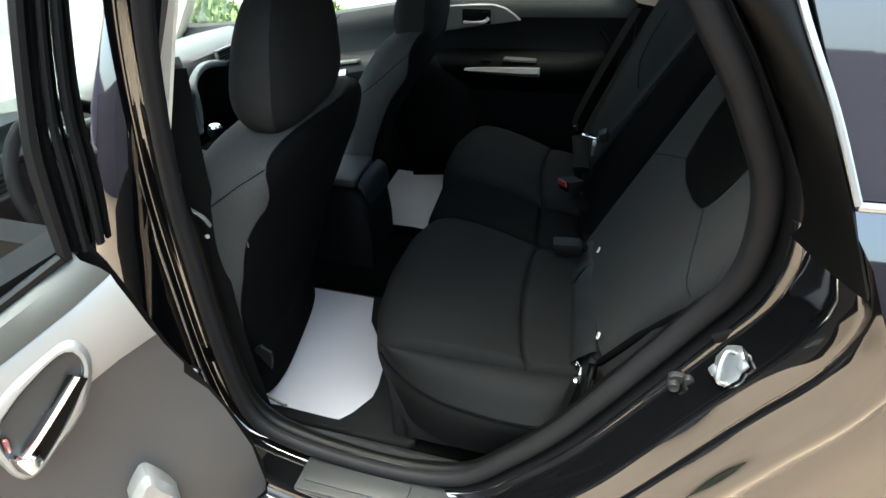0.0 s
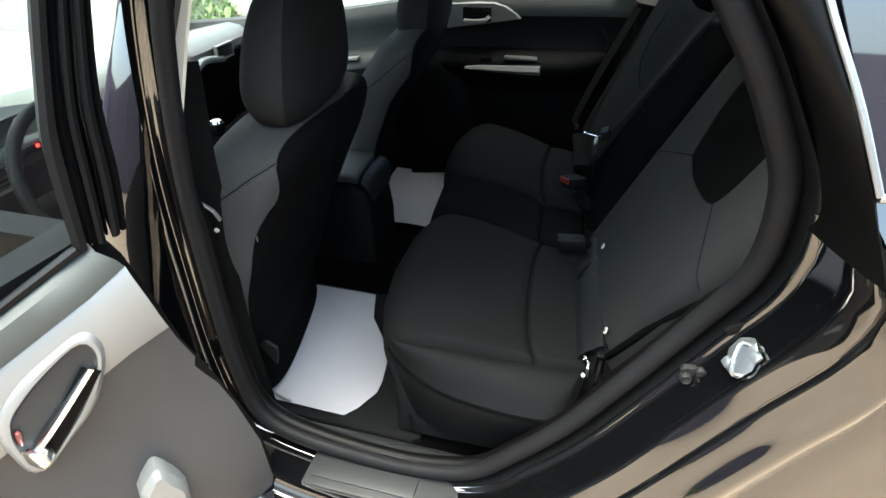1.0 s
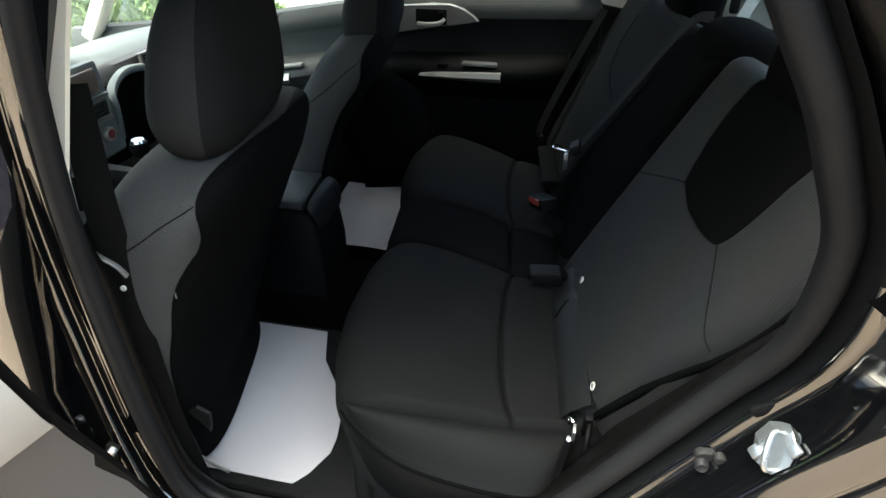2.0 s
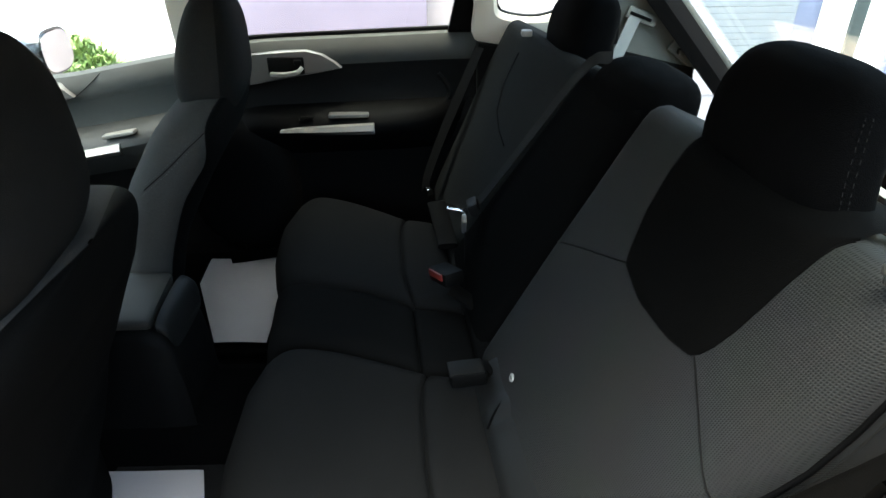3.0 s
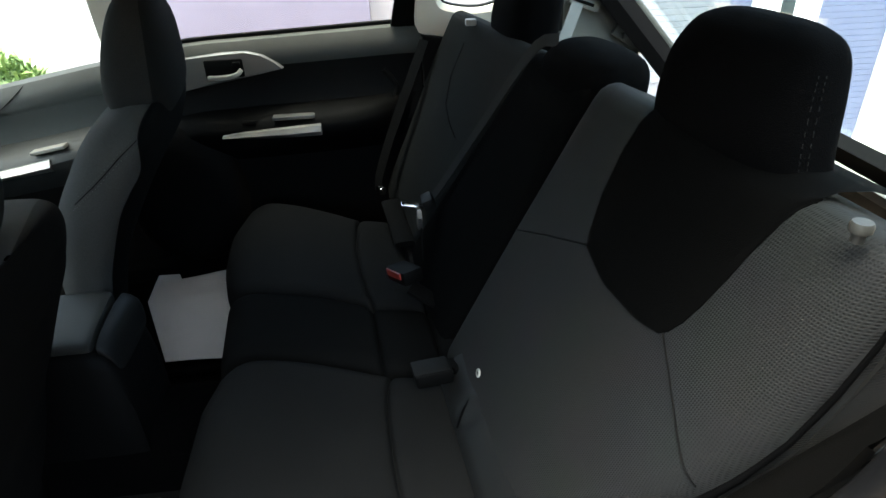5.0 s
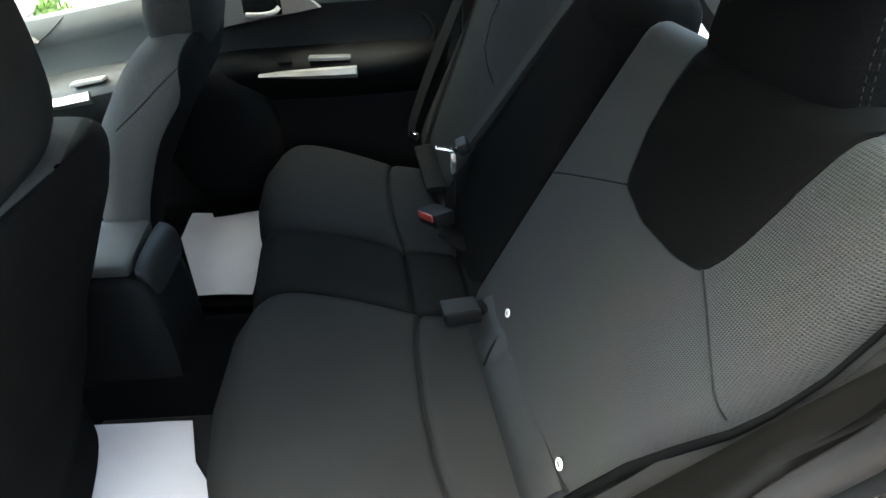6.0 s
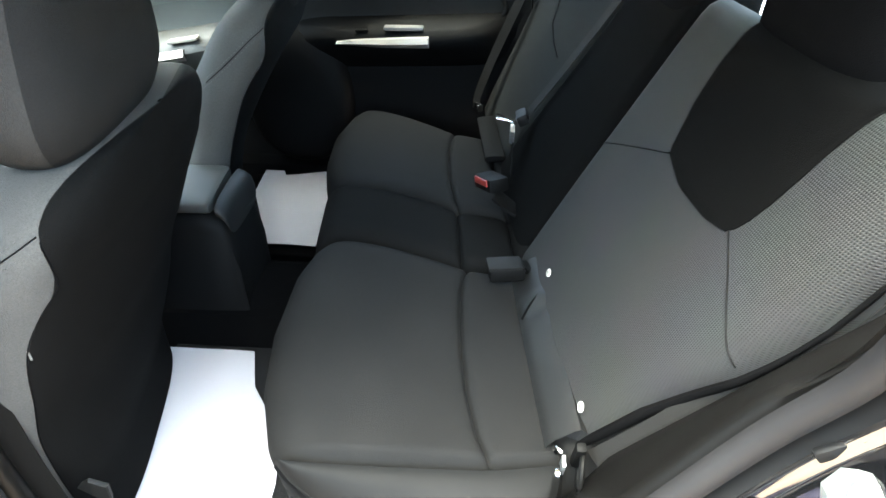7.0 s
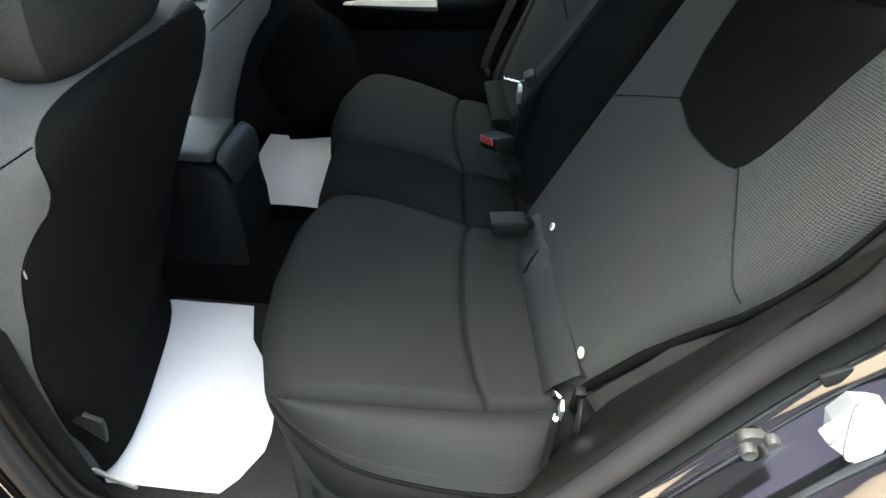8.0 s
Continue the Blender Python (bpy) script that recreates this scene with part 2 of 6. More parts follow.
M_GROUND = node_material("tan_ground", (0.255, 0.191, 0.136), 0.9, grain=(60, 0.35), wear=(2.2, 0.3), bump=0.4, bump_size=0.004, tint=(0.20, 0.15, 0.11))
M_LAVENDER = node_material("lavender_render", (0.141, 0.12, 0.166), 0.9, grain=(90, 0.15), wear=(1.5, 0.2), bump=0.4, bump_size=0.003)
M_MAUVE = node_material("mauve_render", (0.092, 0.075, 0.100), 0.9, grain=(90, 0.15), wear=(1.5, 0.25), bump=0.4, bump_size=0.003)
M_PALEWALL = node_material("pale_render", (0.30, 0.27, 0.285), 0.9, grain=(90, 0.12), wear=(1.5, 0.15), bump=0.3, bump_size=0.003)
M_WHITEWALL = node_material("white_render", (0.72, 0.71, 0.70), 0.85, grain=(90, 0.08), wear=(1.5, 0.1), bump=0.2, bump_size=0.003)
M_BOARD = node_material("painted_boards", (0.185, 0.196, 0.222), 0.85, grain=(120, 0.2), wear=(3, 0.2), bump=0.4, bump_size=0.003)
M_BLUEBOARD = node_material("blue_painted_boards", (0.122, 0.137, 0.218), 0.85, grain=(120, 0.2), wear=(3, 0.2), bump=0.4, bump_size=0.003)
M_FRAME = node_material("white_paint", (0.8, 0.8, 0.8), 0.5, grain=(200, 0.06), wear=(4, 0.06), bump=0.1)
M_GREENSTRIP = node_material("grey_green_paint", (0.022, 0.034, 0.038), 0.5, grain=(200, 0.1), bump=0.1)
M_CREAM = node_material("cream_panel_paint", (0.62, 0.60, 0.52), 0.6, grain=(90, 0.08), wear=(2, 0.1), bump=0.1)
M_CONCRETE = node_material("pale_concrete", (0.48, 0.47, 0.45), 0.9, grain=(60, 0.2), wear=(2, 0.25), bump=0.3, bump_size=0.002)
# pale quarter trim with the shade on it put into the grey
M_QUARTER_DIM = node_material("dimmed_quarter_trim", (0.11, 0.115, 0.105), 0.6, grain=(700, 0.15), wear=(5, 0.1), bump=0.2, bump_size=0.0006)
M_LEAF = node_material("leaf_green", (0.17, 0.25, 0.07), 0.6, grain=(60, 0.3), wear=(8, 0.35), bump=0.2, tint=(0.06, 0.11, 0.03))
M_LEAF_DARK = node_material("hedge_green", (0.07, 0.13, 0.04), 0.6, grain=(60, 0.3), wear=(8, 0.35), bump=0.2, tint=(0.04, 0.07, 0.02))
M_BARK = node_material("bark", (0.12, 0.08, 0.05), 0.9, grain=(120, 0.4), bump=0.5, bump_size=0.004)


# ---- mesh helpers ----
def part(name, verts, faces, material, parent=None, label="", smooth=True, angle=38):
    """One mesh object, under a thing or a part, with its points given in the world."""
    me = bpy.data.meshes.new(name)
    me.from_pydata([tuple(v) for v in verts], [], faces)
    bm = bmesh.new()
    bm.from_mesh(me)
    bmesh.ops.recalc_face_normals(bm, faces=bm.faces)
    bm.to_mesh(me)
    bm.free()
    if smooth:
        me.polygons.foreach_set("use_smooth", [True] * len(me.polygons))
        me.set_sharp_from_angle(angle=radians(angle))
    me.materials.append(material)
    ob = new(name, me)
    if parent is not None:
        ob.parent = parent
        if parent.type == "EMPTY":
            ob.matrix_parent_inverse = parent.matrix_basis.inverted()
    if label:
        ob["label"] = label
    return ob


def thing(name, base, label, category, group="", kind=""):
    ob = new(name)
    ob.empty_display_size = 0.05
    ob.matrix_basis = Matrix.Translation(base)
    return tagged(ob, label, category, group, kind)


def join(*pieces):
    vs, fs = [], []
    for v, f in pieces:
        o = len(vs)
        vs += [tuple(p) for p in v]
        fs += [[i + o for i in q] for q in f]
    return vs, fs


def loft(loops, cap=True, closed=True):
    n = len(loops[0])
    vs = [tuple(p) for lp in loops for p in lp]
    fs = []
    for a in range(len(loops) - 1):
        for i in range(n if closed else n - 1):
            j = (i + 1) % n
            fs.append([a * n + i, a * n + j, (a + 1) * n + j, (a + 1) * n + i])
    if cap and closed:
        fs += [list(range(n))[::-1], [(len(loops) - 1) * n + i for i in range(n)]]
    return vs, fs


def oval(n, a, b, p=2.0):
    """n points of a rounded rectangle, half sizes a and b; p: 2 an ellipse, more is squarer."""
    out = []
    for i in range(n):
        t = 2 * math.pi * (i + 0.5) / n
        c, s = math.cos(t), math.sin(t)
        out.append((a * math.copysign(abs(c) ** (2 / p), c), b * math.copysign(abs(s) ** (2 / p), s)))
    return out


def box(c, size, r=0.004, turn=None, seg=2):
    """A box with rounded edges; turn: a matrix about its centre."""
    bm = bmesh.new()
    bmesh.ops.create_cube(bm, size=1)
    for v in bm.verts:
        v.co = Vector([v.co[k] * size[k] for k in range(3)])
    if r:
        bmesh.ops.bevel(bm, geom=bm.edges[:], offset=min(r, min(size) * 0.45), segments=seg, profile=0.6, affect="EDGES")
    m = Matrix.Translation(c) @ (turn.to_4x4() if turn is not None else Matrix())
    bm.verts.index_update()
    vs = [m @ v.co for v in bm.verts]
    fs = [[v.index for v in f.verts] for f in bm.faces]
    bm.free()
    return vs, fs


def smooth_path(pts, n):
    """n points of a smooth curve through pts."""
    p = np.array(pts, float)
    q = np.vstack([2 * p[0] - p[1], p, 2 * p[-1] - p[-2]])
    out = []
    for k in range(n):
        s = k / (n - 1) * (len(p) - 1)
        i = min(int(s), len(p) - 2)
        u = s - i
        a, b, c, d = q[i:i + 4]
        out.append(0.5 * (2 * b + (c - a) * u + (2 * a - 5 * b + 4 * c - d) * u * u + (3 * b - a - 3 * c + d) * u ** 3))
    return np.array(out)


def ring_path(pts, n):
    """n points of a smooth closed curve through pts, evenly parted."""
    p = np.array(pts, float)
    m = len(p)
    raw = []
    for k in range(m * 12):
        s = k / 12
        i = int(s)
        u = s - i
        a, b, c, d = p[(i - 1) % m], p[i % m], p[(i + 1) % m], p[(i + 2) % m]
        raw.append(0.5 * (2 * b + (c - a) * u + (2 * a - 5 * b + 4 * c - d) * u * u + (3 * b - a - 3 * c + d) * u ** 3))
    raw = np.array(raw + [raw[0]])
    run = np.concatenate([[0], np.cumsum(np.linalg.norm(np.diff(raw, axis=0), axis=1))])
    at = np.linspace(0, run[-1], n, endpoint=False)
    return np.stack([np.interp(at, run, raw[:, k]) for k in range(3)], 1)


def sweep(path, section, up=(0, 0, 1), closed=False, cap=True):
    """A section (across, up) carried along a path."""
    path = [Vector(p) for p in path]
    loops = []
    n = len(path)
    for i, p in enumerate(path):
        a = path[(i - 1) % n] if closed or i else path[0]
        b = path[(i + 1) % n] if closed or i < n - 1 else path[-1]
        way = (b - a).normalized()
        side = way.cross(Vector(up)).normalized()
        top = side.cross(way).normalized()
        loops.append([p + side * s + top * h for s, h in section])
    if closed:
        loops.append(loops[0])
    return loft(loops, cap and not closed)


def tube(path, r, n=10, closed=False):
    return sweep(path, oval(n, r, r), (0.02, 0.03, 1), closed)


def strap(path, normal, width=0.047, thick=0.0016):
    """A flat band along a path; normal: the way its face looks, one for all or one for each point."""
    path = [Vector(p) for p in path]
    loops = []
    for i, p in enumerate(path):
        way = (path[min(i + 1, len(path) - 1)] - path[max(i - 1, 0)]).normalized()
        nn = Vector(normal[i] if isinstance(normal, list) else normal)
        side = way.cross(nn).normalized() * width / 2
        nn = side.cross(way).normalized() * thick / 2
        loops.append([p - side - nn, p + side - nn, p + side + nn, p - side + nn])
    return loft(loops)


def grid_pad(P, nu, nv, lu, lv, r, back, ru=None, edge=None):
    """A padded panel: P(u, v) its face, lu and lv its sizes, r the rounding of its rim, back the way to its rear side with its thickness."""
    back = Vector(back)
    dirn = back.normalized()
    vs, fs = [], []

    def roll(d, rad):
        return rad * (1 - math.sqrt(max(0.0, 1 - (1 - d / rad) ** 2))) if d < rad else 0.0

    def even(k, n):
        s = k / n
        return 0.5 - 0.5 * math.cos(math.pi * s) if True else s

    for j in range(nv + 1):
        v = even(j, nv)
        for i in range(nu + 1):
            u = even(i, nu)
            du, dv = min(u, 1 - u) * lu, min(v, 1 - v) * lv
            drop = min(roll(du, r) + roll(dv, r), r * 1.15)
            vs.append(Vector(P(u, v)) + dirn * drop)
    w = nu + 1
    for j in range(nv):
        for i in range(nu):
            fs.append([j * w + i, j * w + i + 1, (j + 1) * w + i + 1, (j + 1) * w + i])
    rim = [i for i in range(w)] + [j * w + nu for j in range(1, nv + 1)] + [nv * w + i for i in range(nu - 1, -1, -1)] + [j * w for j in range(nv - 1, 0, -1)]
    o = len(vs)
    for i in rim:
        vs.append(vs[i] + back - dirn * r)
    k = len(rim)
    for a in range(k):
        fs.append([rim[a], rim[(a + 1) % k], o + (a + 1) % k, o + a])
    fs.append([o + a for a in range(k)])
    return vs, fs


def plate(outline, back, r=0.003):
    """A flat or bent plate: an outline of points, made thick towards back, with a small chamfer."""
    back = Vector(back)
    c = sum((Vector(p) for p in outline), Vector()) / len(outline)
    rim = [Vector(p) for p in outline]
    inset = [p + (c - p).normalized() * r - back.normalized() * r for p in rim]
    rear = [p + back for p in rim]
    n = len(rim)
    vs = inset + rim + rear
    fs = [list(range(n))]
    for a in range(2):
        for i in range(n):
            j = (i + 1) % n
            fs.append([a * n + i, a * n + j, (a + 1) * n + j, (a + 1) * n + i])
    fs.append([2 * n + i for i in range(n)][::-1])
    return vs, fs


def moved(piece, m):
    return [m @ Vector(v) for v in piece[0]], piece[1]


SLANT = 0.1


def slant(p):
    """The bench stands a little askew to the doors."""
    return Vector((p[0] - SLANT * (p[1] + 0.36), p[1], p[2]))


def ramp(x, xs, ys):
    return float(np.interp(x, xs, ys))


# ---- the ground and what stands round the car ----
def ground_z(x, y):
    """Level under the car, falling to the garage behind it."""
    fx, fy = min(1.0, max(0.0, (x - 0.9) / 1.2)), min(1.0, max(0.0, (y - 0.9) / 1.1))
    return -0.82 * fx * fx * (3 - 2 * fx) * fy * fy * (3 - 2 * fy)


ground_x = [-60, -20, -8, -4] + list(np.linspace(-2, 0.8, 5)) + list(np.linspace(0.9, 2.2, 14)) + [3, 5, 9, 20, 60]
ground_y = [-60, -20, -8, -4] + list(np.linspace(-2, 0.8, 5)) + list(np.linspace(0.9, 2.1, 13)) + [3, 5, 9, 20, 60]
tagged(part("ground", *loft([[(x, y, ground_z(x, y)) for x in ground_x] for y in ground_y], closed=False), M_GROUND), "tan gravelly ground round the parked car, falling to the garage", "ground", kind="structure")

house = thing("house", (0, 4.2, 0), "rendered house front in lavender, white and blue beside the car", "house", kind="structure")
part("wall", *box((-5.2, 3.62, 1.15), (7.4, 0.3, 2.3), 0.01), M_WHITEWALL, house, "white rendered wall")
part("wall", *box((-0.82, 3.42, 1.15), (1.36, 0.5, 2.3), 0.01), M_LAVENDER, house, "lavender rendered wall")
part("wall", *box((0.5, 3.62, 1.15), (1.28, 0.3, 2.3), 0.01), M_PALEWALL, house, "pale pinkish rendered wall")
part("wall", *box((1.79, 3.62, 0.74), (1.30, 0.3, 3.12), 0.01), M_BOARD, house, "pale grey boarded wall")
part("wall", *box((2.525, 3.62, 0.74), (0.17, 0.3, 3.12), 0.01), M_BLUEBOARD, house, "blue painted wall strip")
part("wall", *box((3.43, 3.62, 0.74), (0.60, 0.3, 3.12), 0.01), M_BLUEBOARD, house, "blue painted boarded wall")
for x, w in ((2.655, 0.085), (2.755, 0.105), (2.930, 0.075), (3.045, 0.145)):
    part("window_frame", *box((x, 3.50, 0.74), (w, 0.16, 3.12), 0.006), M_FRAME, house, "white painted frame")
part("post", *box((2.850, 3.47, 0.74), (0.085, 0.16, 3.12), 0.006), M_GREENSTRIP, house, "dark grey-green strip")
part("wall", *box((2.85, 3.68, 0.74), (0.5, 0.18, 3.12), 0.01), M_FRAME, house)
garage = part("garage_door", *box((5.3, 3.64, 0.74), (3.10, 0.10, 3.12), 0.01), M_CREAM, house, "cream panelled garage door")
for k in range(7):
    part("panel", *box((5.3, 3.585, -0.527 + 0.443 * k), (3.06, 0.02, 0.433), 0.006), M_CREAM, garage)
part("door_jamb", *box((3.745, 3.54, 0.74), (0.03, 0.20, 3.12), 0.006), M_FRAME, house, "white painted jamb")
part("base_course", *box((-5.2, 3.45, 0.2), (7.4, 0.1, 0.4), 0.01), M_PALEWALL, house)
tagged(part("pavement", *box((4.5, 2.78, -0.814), (4.2, 1.3, 0.016), 0.004), M_CONCRETE), "pale concrete apron before the garage door", "pavement", kind="structure")

tagged(part("wall_behind", *box((0, -4.6, 0.85), (26, 0.3, 1.7), 0.01), M_MAUVE), "dull mauve rendered wall across the drive", "wall", kind="structure")
tagged(part("wall_ahead", *box((-8.5, -3.2, 1.0), (0.3, 9.0, 2.0), 0.01), M_LAVENDER), "lavender wall with a pale ledge ahead of the car", "wall", kind="structure")
tagged(part("wall_ledge", *box((-8.1, -3.2, 0.45), (0.6, 9.0, 0.1), 0.01), M_PALEWALL), "pale stone ledge along the lavender wall", "ledge", kind="structure")


def blades(centre, spread, count, size, seed, lean=0.6):
    """Many narrow bent leaves that rise from a patch."""
    rnd = random.Random(seed)
    vs, fs = [], []
    for _ in range(count):
        a, rr = rnd.uniform(0, 6.283), rnd.random() ** 0.5
        p = Vector((centre[0] + spread[0] * rr * math.cos(a), centre[1] + spread[1] * rr * math.sin(a), centre[2] + rnd.uniform(0, spread[2]) * (1 - 0.75 * rr ** 2)))
        b = rnd.uniform(0, 6.283)
        out = Vector((math.cos(b), math.sin(b), 0))
        side = Vector((-out.y, out.x, 0)) * size * rnd.uniform(0.05, 0.09)
        h = size * rnd.uniform(0.6, 1.3)
        mid = p + out * h * lean * 0.4 + Vector((0, 0, h * 0.6))
        tip = p + out * h * lean * 1.1 + Vector((0, 0, h * rnd.uniform(0.5, 1.0)))
        o = len(vs)
        vs += [p - side, p + side, mid + side * 1.2, mid - side * 1.2, tip]
        fs += [[o, o + 1, o + 2, o + 3], [o + 3, o + 2, o + 4]]
    return vs, fs


# shrub
bush = thing("bush", (-2.05, 2.95, 0), "feathery green shrub against the white wall", "bush")
for k in range(7):
    part("stem", *tube([(-2.05, 2.95, 0), (-2.05 + 0.28 * math.cos(k), 2.95 + 0.15 * math.sin(k), 0.38)], 0.010, 6), M_BARK, bush)
part("leaves", *join(blades((-2.34, 2.95, 0.12), (0.30, 0.25, 0.42), 2600, 0.12, 3, 0.8), blades((-2.10, 2.95, 0.10), (0.20, 0.22, 0.22), 1500, 0.11, 4, 0.8)), M_LEAF, bush, smooth=False)

shrub = thing("bush", (-3.5, 3.05, 0), "low green shrub by the white wall", "bush")
for k in range(5):
    part("stem", *tube([(-3.5, 3.05, 0), (-3.5 + 0.22 * math.cos(k * 1.3), 3.05 + 0.12 * math.sin(k * 1.3), 0.34)], 0.009, 6), M_BARK, shrub)
part("leaves", *blades((-3.5, 3.05, 0.08), (0.55, 0.26, 0.50), 2200, 0.12, 11, 0.8), M_LEAF, shrub, smooth=False)

hedge = thing("hedge", (-4.6, 0.6, 0), "loose green hedge ahead of the windscreen", "hedge")
for k in range(10):
    part("stem", *tube([(-4.6, -1.4 + 0.33 * k, 0), (-4.55, -1.4 + 0.33 * k, 0.7)], 0.02, 6), M_BARK, hedge)
part("leaves", *blades((-4.6, 0.1, 0.05), (0.6, 1.9, 0.75), 2400, 0.15, 5, 0.9), M_LEAF_DARK, hedge, smooth=False)
tagged(part("grass", *blades((-7.2, -2.6, 0.0), (0.5, 3.0, 0.02), 1500, 0.2, 8, 0.4), M_LEAF, smooth=False), "rough green grass strip by the ledge", "grass", kind="stuff")

# ---- the car's shell: floor, roof, left opening ----
floor_v, floor_f = box((-0.75, 0, 0.30), (2.3, 1.40, 0.03), 0.008)
tagged(part("floor", floor_v, floor_f, M_CARPET), "black carpeted car floor", "floor", kind="structure")
tagged(part("floor_tunnel", *loft([[(x, -0.13, 0.31), (x, -0.10, 0.40), (x, -0.05, 0.43), (x, 0.05, 0.43), (x, 0.10, 0.40), (x, 0.13, 0.31)] for x in np.linspace(-1.9, 0.1, 12)], closed=False), M_CARPET),
       "black carpeted hump along the floor", "floor tunnel", kind="structure")
tagged(part("boot_floor", *box((0.55, 0, 0.52), (0.8, 1.30, 0.03), 0.008), M_CARPET), "black carpeted boot floor behind the bench", "floor", kind="structure")


def roof_row(x):
    sag = 0.03 * ((x + 0.5) / 1.2) ** 2
    return [(x, y, 1.40 - sag - 0.05 * (abs(y) / 0.6) ** 3) for y in np.linspace(-0.60, 0.60, 15)]


roof_in = loft([roof_row(x) for x in np.linspace(-1.35, 0.32, 16)], closed=False)
tagged(part("ceiling", *roof_in, M_BEIGE), "pale beige cloth roof lining", "ceiling", kind="structure")
tagged(part("roof_panel", *moved(loft([roof_row(x) for x in np.linspace(-1.37, 0.34, 16)], closed=False), Matrix.Translation((0, 0, 0.035))), M_PAINT), "glossy black car roof", "roof", kind="structure")

OPENING = [(-0.600, 1.205), (-0.647, 0.979), (-0.659, 0.771), (-0.649, 0.568), (-0.615, 0.440), (-0.511, 0.393), (-0.324, 0.379), (-0.190, 0.410),
           (-0.110, 0.485), (-0.034, 0.575), (0.031, 0.675), (0.12, 0.825), (0.165, 0.935), (0.160, 1.057), (0.126, 1.141), (0.076, 1.228),
           (0.0, 1.32), (-0.16, 1.375), (-0.40, 1.375), (-0.55, 1.32)]


def side_y(x, z):
    """The rim's plane: it stands out a little towards the rear shoulder."""
    return -0.69 - (ramp(z, (0.85, 1.06, 1.25, 1.4), (0.0, 0.05, 0.10, 0.10)) if x > -0.3 else ramp(z, (0.85, 1.25), (0.0, 0.03)))


RING = ring_path([(x, side_y(x, z), z) for x, z in OPENING], 150)
NORMALS = []
for i in range(len(RING)):
    d = RING[(i + 1) % len(RING)] - RING[i - 1]
    n2 = Vector((-d[2], 0, d[0])).normalized()
    NORMALS.append(-n2 if n2.dot(Vector((RING[i][0] + 0.25, 0, RING[i][2] - 0.85))) < 0 else n2)

# profile of the opening's rim: (outwards, towards the outside), for the rear, for the sill, for the front pillar and head
REAR = [(0.004, 0.0), (0.009, 0.002), (0.012, 0.014), (0.020, 0.034), (0.028, 0.040), (0.034, 0.050), (0.052, 0.084), (0.060, 0.097), (0.073, 0.114), (0.078, 0.111), (0.084, 0.119), (0.098, 0.134), (0.112, 0.142), (0.122, 0.143), (0.129, 0.134)]
SILL = [(0.004, 0.0), (0.010, 0.006), (0.013, 0.010), (0.014, 0.015), (0.015, 0.022), (0.016, 0.030), (0.020, 0.085), (0.024, 0.094), (0.050, 0.097), (0.054, 0.110), (0.058, 0.125), (0.085, 0.128), (0.090, 0.150), (0.110, 0.155), (0.17, 0.14)]
FRONT = [(0.004, 0.0), (0.012, 0.004), (0.020, 0.006), (0.030, 0.007), (0.036, 0.010), (0.039, 0.020), (0.043, 0.025), (0.052, 0.027), (0.062, 0.028), (0.072, 0.029), (0.082, 0.029), (0.090, 0.028), (0.096, 0.024), (0.101, 0.014), (0.104, 0.0)]


def rim_profile(n, z):
    low = max(0.0, -n.z) ** 1.5
    rear = max(0.0, n.x) if n.x > 0 else 0.0
    fr = 1.0 - low - rear if 1 - low - rear > 0 else 0.0
    tot = low + rear + fr
    lean = 0.20 * max(0.0, z - 0.85) * fr / tot
    slim_up = ramp(z, (0.98, 1.08, 1.18, 1.3), (1.0, 0.62, 0.36, 0.28)) if rear > 0.3 else 1.0
    return [((low * s[0] + rear * a[0] + fr * f[0]) / tot * slim_up, (low * s[1] + rear * a[1] + fr * f[1]) / tot * (ramp(z, (0.98, 1.06, 1.16, 1.28), (1.0, 0.55, 0.25, 0.15)) if k > 4 and rear > 0.3 else 1.0) - (lean if k > 5 else 0.0)) for k, (a, s, f) in enumerate(zip(REAR, SILL, FRONT))]


RIM_STEPS = 57
rim_loops = [[] for _ in range(RIM_STEPS)]
for p, n in zip(RING, NORMALS):
    for k, (off, out, _) in enumerate(smooth_path([(a, b, 0) for a, b in rim_profile(n, p[2])], RIM_STEPS)):
        rim_loops[k].append((p[0] + n.x * off, p[1] - out, p[2] + n.z * off))
body_side = thing("wall_left", (0, -0.75, 0), "glossy black painted door opening of the car's left side", "car body", kind="structure")
rim_v, rim_f = loft(rim_loops, cap=False)
high = [p[2] > 1.03 and n.x > 0.1 for p, n in zip(RING, NORMALS)]
in_channel = [3 * len(RING) <= q[0] < 11 * len(RING) and NORMALS[q[0] % len(RING)].x > 0.1 for q in rim_f]
part("jamb", rim_v, [q for q, c in zip(rim_f, in_channel) if not c and not high[q[0] % len(RING)]], M_PAINT, body_side, angle=45)
# jamb faces in matt black, which puts the gap's shade into the colour
part("seal_channel", rim_v, [q for q, c in zip(rim_f, in_channel) if c and not high[q[0] % len(RING)]], M_RUBBER, body_side, "jamb faces beside the seal, blackened in place of a dark gap", angle=45)
part("upper_jamb", rim_v, [q for q in rim_f if high[q[0] % len(RING)]], M_RUBBER, body_side, "black upper jamb trim", angle=45)
seal = [(0.0, 0.006), (0.006, 0.010), (0.012, 0.006), (0.013, -0.004), (0.006, -0.012), (-0.004, -0.010), (-0.008, 0.0)]
seal_loops = [[] for _ in range(len(seal) + 1)]
for p, n in zip(RING, NORMALS):
    for k, (a, b) in enumerate(seal + seal[:1]):
        seal_loops[k].append((p[0] + n.x * (a * 1.5 - 0.012), p[1] + b * 1.4 - 0.006, p[2] + n.z * (a * 1.5 - 0.012)))
